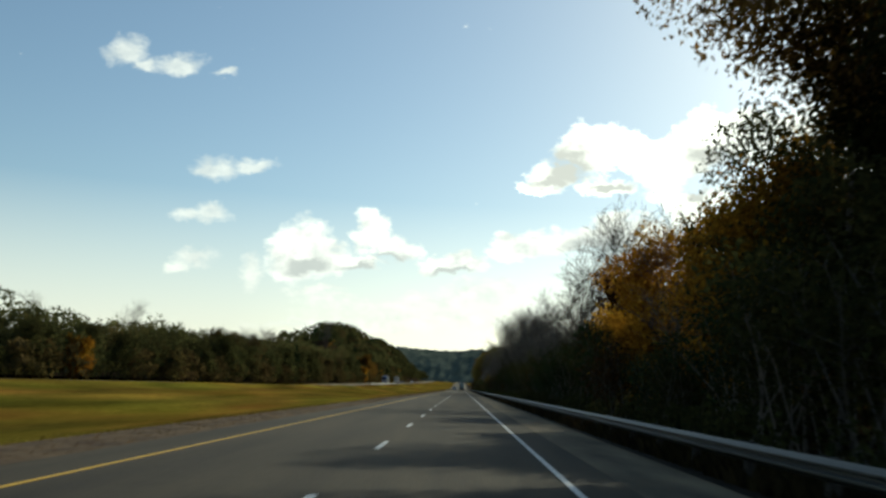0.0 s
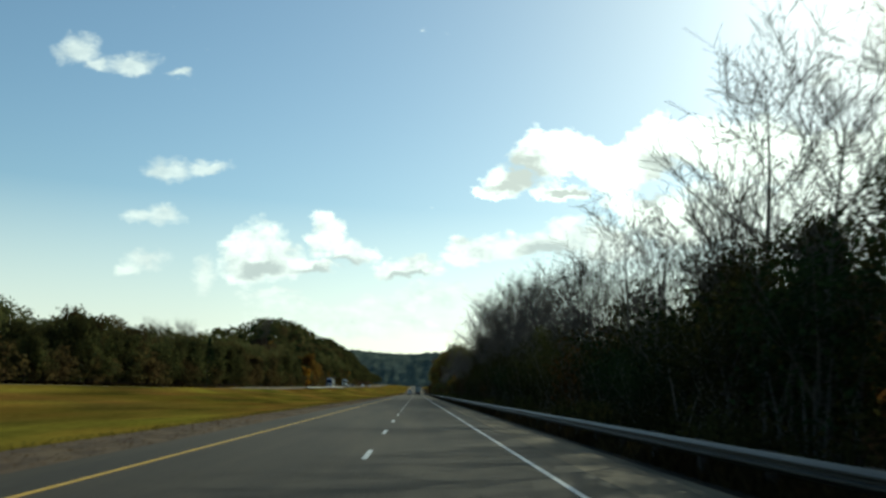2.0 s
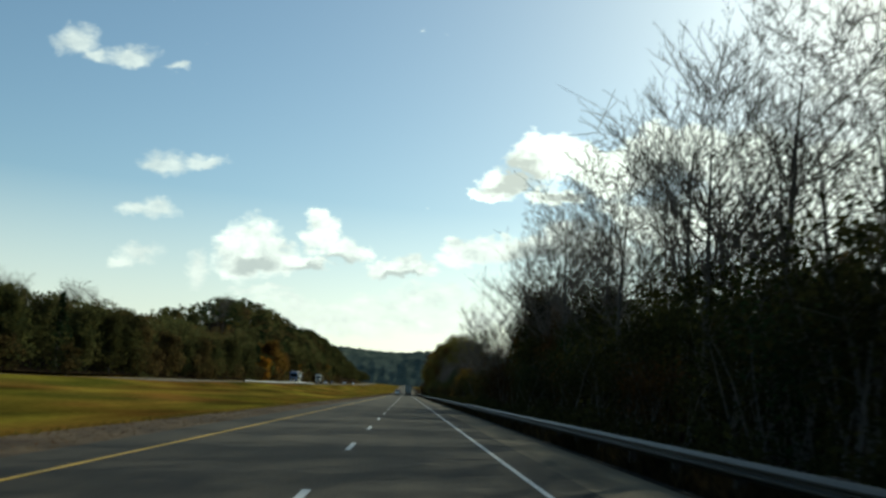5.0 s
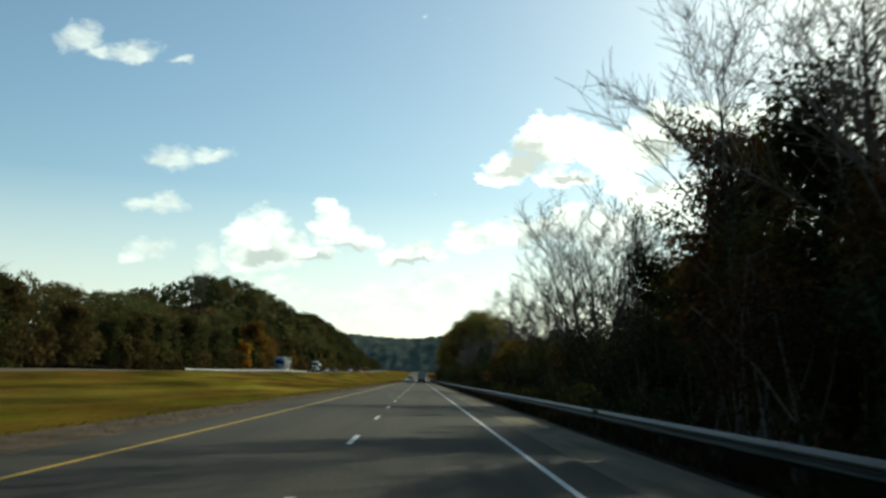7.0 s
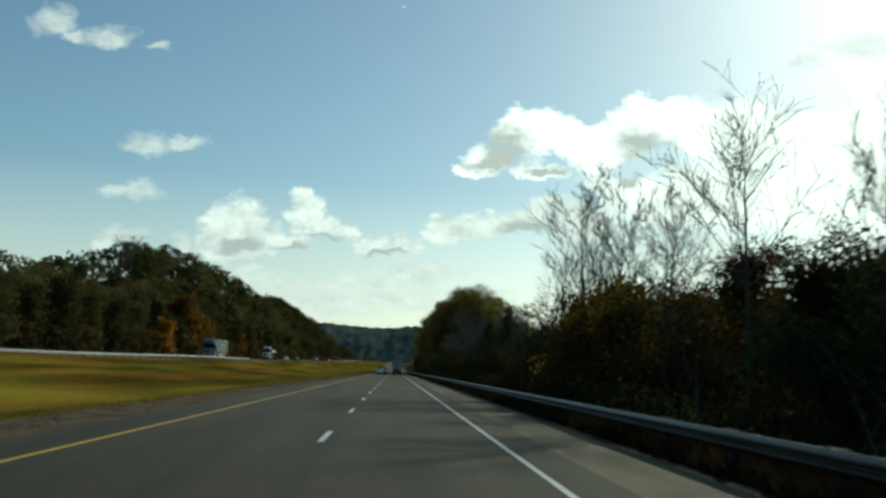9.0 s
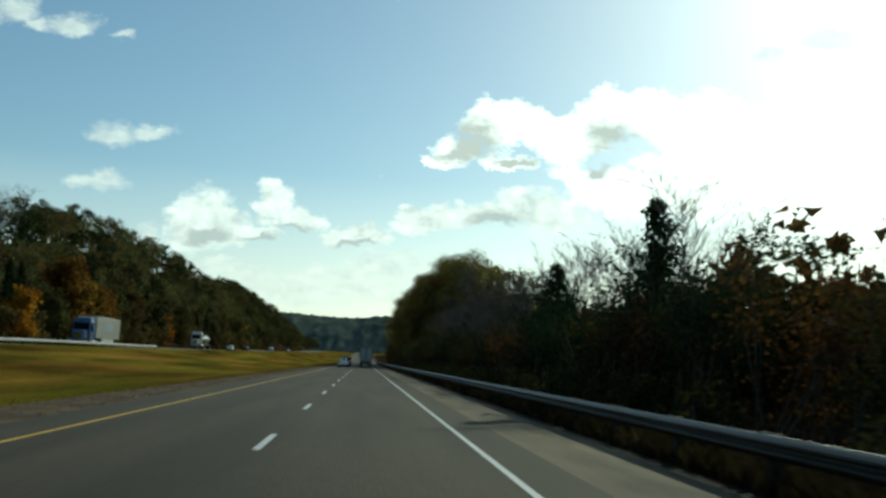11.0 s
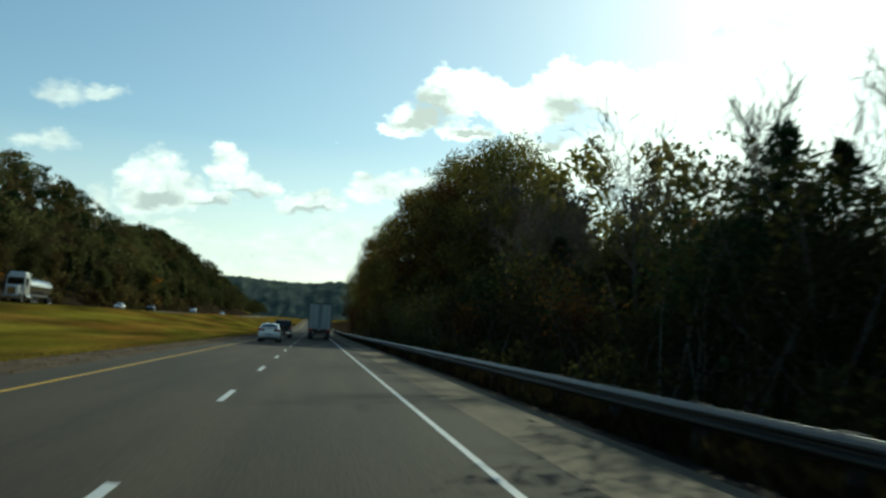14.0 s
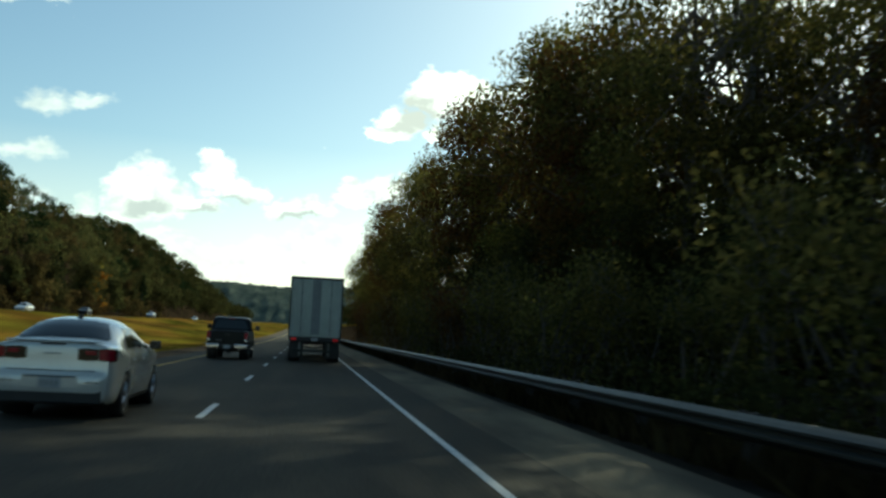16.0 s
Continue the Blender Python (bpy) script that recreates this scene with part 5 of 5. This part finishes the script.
def pickup(label, place):
    truck = thing("pickup_truck", label, "pickup truck", "", place)
    half = lambda z, y: body_half(PICKUP, y, z)
    part("body", body_skin(PICKUP), PAINT_DARK, truck, smooth=True)
    part("rear_window", cross_panel((2.03, 1.47), (2.12, 1.90), half, 0.11, proud=0.035), GLASS, truck, "dark cab rear window")
    part("third_brake_lamp", boxed(-0.16, 0.16, 2.10, 2.18, 1.95, 1.985, bevel=0.008), RED_DIM, truck)
    part("windscreen", car_pane(lambda x, y: (x, y, body_roof(PICKUP, y, x) + 0.006), -0.80, 0.80, 3.58, 4.18, lambda f: (0.07 - 0.07 * f, 0.93 + 0.07 * f), 14, 8), GLASS, truck, smooth=True)
    part("tonneau_cover", boxed(-0.80, 0.80, 0.10, 1.90, 1.36, 1.392, bevel=0.012), BLACK_TRIM, truck, "low black bed cover")
    gate = part("tailgate", boxed(-0.775, 0.775, -0.028, 0.03, 0.76, 1.345, bevel=0.022), PAINT_DARK, truck, "dark closed tailgate")
    part("tailgate_handle", boxed(-0.13, 0.13, -0.045, -0.02, 1.14, 1.22, bevel=0.012), BLACK_TRIM, gate)
    part("tailgate_badge", boxed(-0.55, -0.25, -0.034, -0.026, 0.88, 0.92, bevel=0.0), TRAILER_DARK, gate, "plain grey badge bar")
    bump = part("rear_bumper", boxed(-0.36, 0.36, -0.16, 0.06, 0.50, 0.70, bevel=0.03), BLACK_TRIM, truck, "dark centre step of the bumper")
    for s in (-1, 1):
        end = boxed(min(s * 0.36, s * 1.0), max(s * 0.36, s * 1.0), -0.17, 0.10, 0.50, 0.735, bevel=0.05)
        part("bumper_end", end, CHROME, bump, "chrome bumper corner")
        part("step_pad", boxed(min(s * 0.42, s * 0.92), max(s * 0.42, s * 0.92), -0.165, -0.02, 0.73, 0.748, bevel=0.006), BLACK_TRIM, bump)
    plate(truck, -0.165, 0.60)
    part("tow_hitch", boxed(-0.07, 0.07, -0.20, 0.2, 0.40, 0.50, bevel=0.01), FRAME_STEEL, truck)
    part("chassis", boxed(-0.45, 0.45, 0.3, 5.3, 0.38, 0.62, bevel=0.03), FRAME_STEEL, truck)
    part("rear_axle", rod(bmesh.new(), (-0.8, 1.22, 0.42), (0.8, 1.22, 0.42), 0.07, sides=12), FRAME_STEEL, truck)
    part("differential", turned([(-0.16, 0.04), (-0.1, 0.14), (0.1, 0.14), (0.16, 0.04)], 16), FRAME_STEEL, truck).location = (0.0, 1.22, 0.42)
    part("exhaust_tip", rod(bmesh.new(), (0.62, 0.02, 0.46), (0.62, 0.4, 0.46), 0.045, sides=14), CHROME, truck)
    for s in (-1, 1):
        side = lambda y, z, s=s: (s * (half(z, y) + 0.006), y, z)
        part("window", car_pane(side, 2.28, 2.97, 1.40, 1.88, lambda f: (0.02 + 0.16 * f, 1.0), 8, 8), GLASS, truck, "rear side glass", smooth=True)
        part("window", car_pane(side, 3.04, 4.02, 1.40, 1.86, lambda f: (0.0, 1.0 - 0.50 * f ** 1.2), 8, 8), GLASS, truck, "front side glass", smooth=True)
        for y in (2.20, 3.0, 4.15):
            part("door_seam", car_pane(lambda y, z, s=s: (s * (half(z, y) + 0.002), y, z), y, y + 0.014, 0.66, 1.30, lambda f: (0, 1), 1, 8), BLACK_TRIM, truck)
        part("side_moulding", side_panel([(2.1, 0.80), (2.1, 0.85), (4.15, 0.85), (4.15, 0.80)], half, s, 0.02, 0.018), CHROME, truck)
        part("running_board", rod(bmesh.new(), (s * 1.0, 1.9, 0.48), (s * 1.0, 4.1, 0.48), 0.045), CHROME, truck)
        for y in (2.35, 3.2):
            at = half(1.18, y)
            part("door_handle", boxed(s * at - 0.015, s * at + 0.035, y, y + 0.2, 1.16, 1.2, bevel=0.01), CHROME, truck)
        m = part("mirror", boxed(s * 1.22 - 0.13, s * 1.22 + 0.11, 3.72, 3.86, 1.42, 1.68, bevel=0.05), BLACK_TRIM, truck, "large black towing mirror")
        part("mirror_arm", boxed(min(s * 0.93, s * 1.12), max(s * 0.93, s * 1.12), 3.75, 3.80, 1.46, 1.52, bevel=0.012), BLACK_TRIM, m)
        part("mirror_glass", boxed(s * 1.22 - 0.105, s * 1.22 + 0.085, 3.708, 3.722, 1.445, 1.655, bevel=0.002), GLASS, m)
        tl = part("tail_light", boxed(min(s * 0.79, s * 0.978), max(s * 0.79, s * 0.978), -0.03, 0.17, 0.98, 1.31, bevel=0.04), RED_DIM, truck, "tall red tail light")
        part("reverse_lens", boxed(min(s * 0.80, s * 0.972), max(s * 0.80, s * 0.972), -0.022, 0.12, 0.84, 0.975, bevel=0.025), CHROME, tl, "clear lower lamp")
        for y in PICKUP["wheels"]:
            lip = bmesh.new()
            for k in range(12):
                a, b = (math.pi * (0.06 + 0.88 * q / 12) for q in (k, k + 1))
                rod(lip, (s * 0.985, y + 0.515 * math.cos(a), 0.44 + 0.515 * math.sin(a)), (s * 0.985, y + 0.515 * math.cos(b), 0.44 + 0.515 * math.sin(b)), 0.028, sides=8)
            part("fender_lip", lip, PAINT_DARK, truck, smooth=True)
            part("wheel_well", rod(bmesh.new(), (s * 0.55, y, 0.45), (s * 0.72, y, 0.45), 0.49, sides=22), BLACK_TRIM, truck, "black wheel well")
            wheel(truck, s * 0.86, y, 0.425, 0.28, "bright chrome rim", CHROME)
        part("mud_guard", boxed(min(s * 0.72, s * 0.98), max(s * 0.72, s * 0.98), 0.68, 0.70, 0.30, 0.62, bevel=0.004), BLACK_TRIM, truck)
    return truck


def tractor(parent, y, paint, long_nose=True):
    """Cab and nose of a road tractor under a truck, ahead of y."""
    cab = part("cab", boxed(-1.2, 1.2, y, y + 2.3, 1.0, 3.55, bevel=0.16), paint, parent, "tractor cab")
    part("cab_roof", boxed(-1.05, 1.05, y + 0.1, y + 1.9, 3.5, 3.95, bevel=0.18), paint, cab)
    part("windscreen", boxed(-1.0, 1.0, y + 2.27, y + 2.315, 2.3, 3.2, bevel=0.02), GLASS, cab)
    if long_nose:
        part("bonnet", boxed(-0.85, 0.85, y + 2.2, y + 3.9, 0.85, 2.15, bevel=0.2), paint, cab)
        part("grille", boxed(-0.5, 0.5, y + 3.88, y + 3.93, 1.0, 1.95, bevel=0.02), CHROME, cab)
    part("front_bumper", boxed(-1.2, 1.2, y + 3.7, y + 4.05, 0.45, 0.85, bevel=0.06), CHROME, parent)
    part("tractor_frame", boxed(-0.5, 0.5, y - 2.6, y + 3.8, 0.75, 1.0, bevel=0.02), FRAME_STEEL, parent)
    for s in (-1, 1):
        part("side_window", boxed(min(s * 1.19, s * 1.215), max(s * 1.19, s * 1.215), y + 1.2, y + 2.1, 2.3, 3.1, bevel=0.008), GLASS, cab)
        part("mirror", boxed(s * 1.42 - 0.09, s * 1.42 + 0.09, y + 2.1, y + 2.2, 2.0, 2.75, bevel=0.03), BLACK_TRIM, cab, "tall side mirror")
        part("fuel_tank", rod(bmesh.new(), (s * 0.95, y - 0.4, 0.75), (s * 0.95, y + 1.6, 0.75), 0.3, sides=18), CHROME, parent, smooth=False)
        st = part("exhaust_stack", rod(bmesh.new(), (s * 1.1, y - 0.15, 1.0), (s * 1.1, y - 0.15, 4.0), 0.075, sides=12), CHROME, parent)
        part("headlight", boxed(s * 0.95 - 0.14, s * 0.95 + 0.14, y + 3.6, y + 3.82, 0.95, 1.2, bevel=0.04), CHROME, parent)
        wheel(parent, s * 1.02, y + 3.0, 0.52, 0.3, "steel rim", STEEL)
        for yy in (y - 0.9, y - 2.2):
            wheel(parent, s * 0.95, yy, 0.52, 0.55, "steel rim", STEEL)


def semi(label, place, paint, length=13.5, box_mat=None, detailed=True, name="semi_truck"):
    box_mat = box_mat or TRAILER
    t = thing(name, label, "truck", "", place)
    bodybox = part("trailer_body", boxed(-1.30, 1.30, 0.05, length, 1.22, 4.22, bevel=0.035), box_mat, t, "white box trailer")
    if detailed:
        for s in (-1, 1):
            d = part("rear_door", boxed(min(s * 0.012, s * 1.22), max(s * 0.012, s * 1.22), 0.0, 0.052, 1.34, 4.10, bevel=0.012), box_mat, bodybox, "grey-white swing door")
            for x in (0.10, 0.72):
                bm = rod(bmesh.new(), (s * x, -0.03, 1.30), (s * x, -0.03, 4.12), 0.020, sides=8)
                for z in (1.6, 2.5, 3.4):
                    box(bm, s * x - 0.05, s * x + 0.05, -0.045, 0.0, z - 0.04, z + 0.04)
                part("lock_rod", bm, TRAILER_DARK, d)
            for z in (1.55, 2.2, 2.9, 3.6):
                part("hinge", boxed(min(s * 1.16, s * 1.27), max(s * 1.16, s * 1.27), -0.022, 0.02, z - 0.05, z + 0.05, bevel=0.006), TRAILER_DARK, d)
            part("corner_post", boxed(min(s * 1.235, s * 1.305), max(s * 1.235, s * 1.305), -0.012, 0.06, 1.2, 4.22, bevel=0.01), STEEL, bodybox)
        part("door_seam", boxed(-0.22, 0.22, -0.006, 0.002, 1.38, 4.06, bevel=0.0), TRAILER_DARK, bodybox, "grey centre strip between the doors")
        part("rear_header", boxed(-1.3, 1.3, -0.015, 0.06, 4.105, 4.22, bevel=0.008), STEEL, bodybox)
        for k, x in enumerate((-0.15, 0.0, 0.15)):
            part("marker_lamp", boxed(x - 0.03, x + 0.03, -0.03, -0.01, 4.15, 4.18, bevel=0.006), RED_DIM, bodybox)
        for z in range(10):
            for s in (-1, 1):
                yy = 0.8 + z * 1.2
                part("side_rib", boxed(min(s * 1.298, s * 1.316), max(s * 1.298, s * 1.316), yy, yy + 0.05, 1.3, 4.12, bevel=0.0), TRAILER_DARK, bodybox)
    part("rear_sill", boxed(-1.28, 1.28, -0.02, 0.22, 1.02, 1.24, bevel=0.015), FRAME_STEEL, t)
    bm = boxed(-1.1, 1.1, -0.05, 0.06, 0.50, 0.62, bevel=0.012)
    for s in (-1, 1):
        box(bm, min(s * 0.55, s * 0.65), max(s * 0.55, s * 0.65), -0.02, 0.06, 0.6, 1.05)
    part("underride_guard", bm, STEEL, t, "bare steel underride guard")
    for x in (-0.55, 0.4):
        part("chassis_rail", boxed(x, x + 0.15, 0.2, length - 1, 0.95, 1.2, bevel=0.01), FRAME_STEEL, t)
    for s in (-1, 1):
        part("tail_light", boxed(s * 1.02 - 0.13, s * 1.02 + 0.13, -0.045, -0.01, 1.06, 1.19, bevel=0.02), RED_LENS, t, "lit red tail lamp")
        part("mud_flap", boxed(min(s * 0.55, s * 1.2), max(s * 0.55, s * 1.2), 0.42, 0.44, 0.22, 0.98, bevel=0.004), BLACK_TRIM, t)
        part("flap_stripe", boxed(s * 0.72 - 0.05, s * 0.72 + 0.05, 0.405, 0.419, 0.3, 0.98, bevel=0.0), MUD_FLAP, t)
        for yy in (1.15, 2.40):
            wheel(t, s * 0.98, yy, 0.50, 0.55, "steel rim", STEEL)
    plate(t, -0.024, 1.12)
    tractor(t, length + 0.5, paint)
    return t


def tanker(label, place):
    t = thing("tanker_truck", label, "truck", "", place)
    prof = [(0.0, 0.2), (0.05, 0.7), (0.22, 0.98), (0.5, 1.02), (10.2, 1.02), (10.5, 0.98), (10.66, 0.7), (10.7, 0.2)]
    tank = part("tank", turned(prof, 36), TANK, t, "polished steel tank", smooth=True)
    tank.matrix_basis = pose(0, 0.2, 2.25, 0, 0, 90)
    for k in range(6):
        ring = part("tank_band", turned([(0, 1.0), (0, 1.05), (0.08, 1.05), (0.08, 1.0)], 36), STEEL, t)
        ring.matrix_basis = pose(0, 1.4 + k * 1.6, 2.25, 0, 0, 90)
    part("catwalk", boxed(-0.25, 0.25, 1.0, 9.8, 3.24, 3.34, bevel=0.01), STEEL, t)
    for y in (3.0, 5.6, 8.2):
        part("hatch", rod(bmesh.new(), (0, y, 3.3), (0, y, 3.46), 0.28, sides=18), STEEL, t)
    for x in (-0.55, 0.4):
        part("chassis_rail", boxed(x, x + 0.15, 0.4, 10.6, 0.95, 1.25, bevel=0.01), FRAME_STEEL, t)
    part("rear_bumper", boxed(-1.15, 1.15, -0.05, 0.12, 0.5, 0.7, bevel=0.02), STEEL, t)
    for s in (-1, 1):
        part("tail_light", boxed(s * 1.0 - 0.1, s * 1.0 + 0.1, -0.02, 0.1, 0.95, 1.1, bevel=0.02), RED_DIM, t)
        for yy in (1.2, 2.45):
            wheel(t, s * 0.95, yy, 0.5, 0.55, "steel rim", STEEL)
    tractor(t, 11.4, PAINT_WHITE)
    return t


semi("white box trailer truck with lit red tail lamps", pose(2.05, 553.2, 0.006), PAINT_SILVER)
pickup("dark slate crew-cab pickup truck with chrome bumper", pose(-2.1, 552.3, 0.006))
sedan("pearl white four-door saloon car in the passing lane", PAINT_WHITE, pose(-2.02, 520.06, 0.006))


def oncoming(x, y):
    return pose(x, y, ramp_between(y, FAR_ROAD) + 0.036, 0, 0, 180)


freight = semi("white box trailer truck with blue cab on the opposite carriageway", oncoming(-37.0, 497), PAINT_BLUE, 12.5, PAINT_WHITE)
part("side_logo", boxed(-1.326, -1.318, 4.0, 9.0, 2.3, 3.4, bevel=0.0), LOGO_BLUE, freight, "plain blue-grey emblem panel")
for s in (-1, 1):
    part("side_skirt", boxed(min(s * 1.24, s * 1.28), max(s * 1.24, s * 1.28), 3.4, 9.6, 0.5, 1.2, bevel=0.01), TRAILER, freight, "white side skirt")
tanker("polished steel tanker truck with a white cab on the opposite carriageway", oncoming(-37.0, 585))
sedan("white saloon car on the opposite carriageway", PAINT_WHITE, oncoming(-41.0, 660))
sedan("silver saloon car on the opposite carriageway", PAINT_SILVER, oncoming(-37.2, 755))
sedan("dark saloon car on the opposite carriageway", PAINT_DARK, oncoming(-41.0, 700))
sedan("white saloon car on the opposite carriageway", PAINT_WHITE, oncoming(-37.2, 850))
plant(FAR[5], -49.4, 531, 0.95)
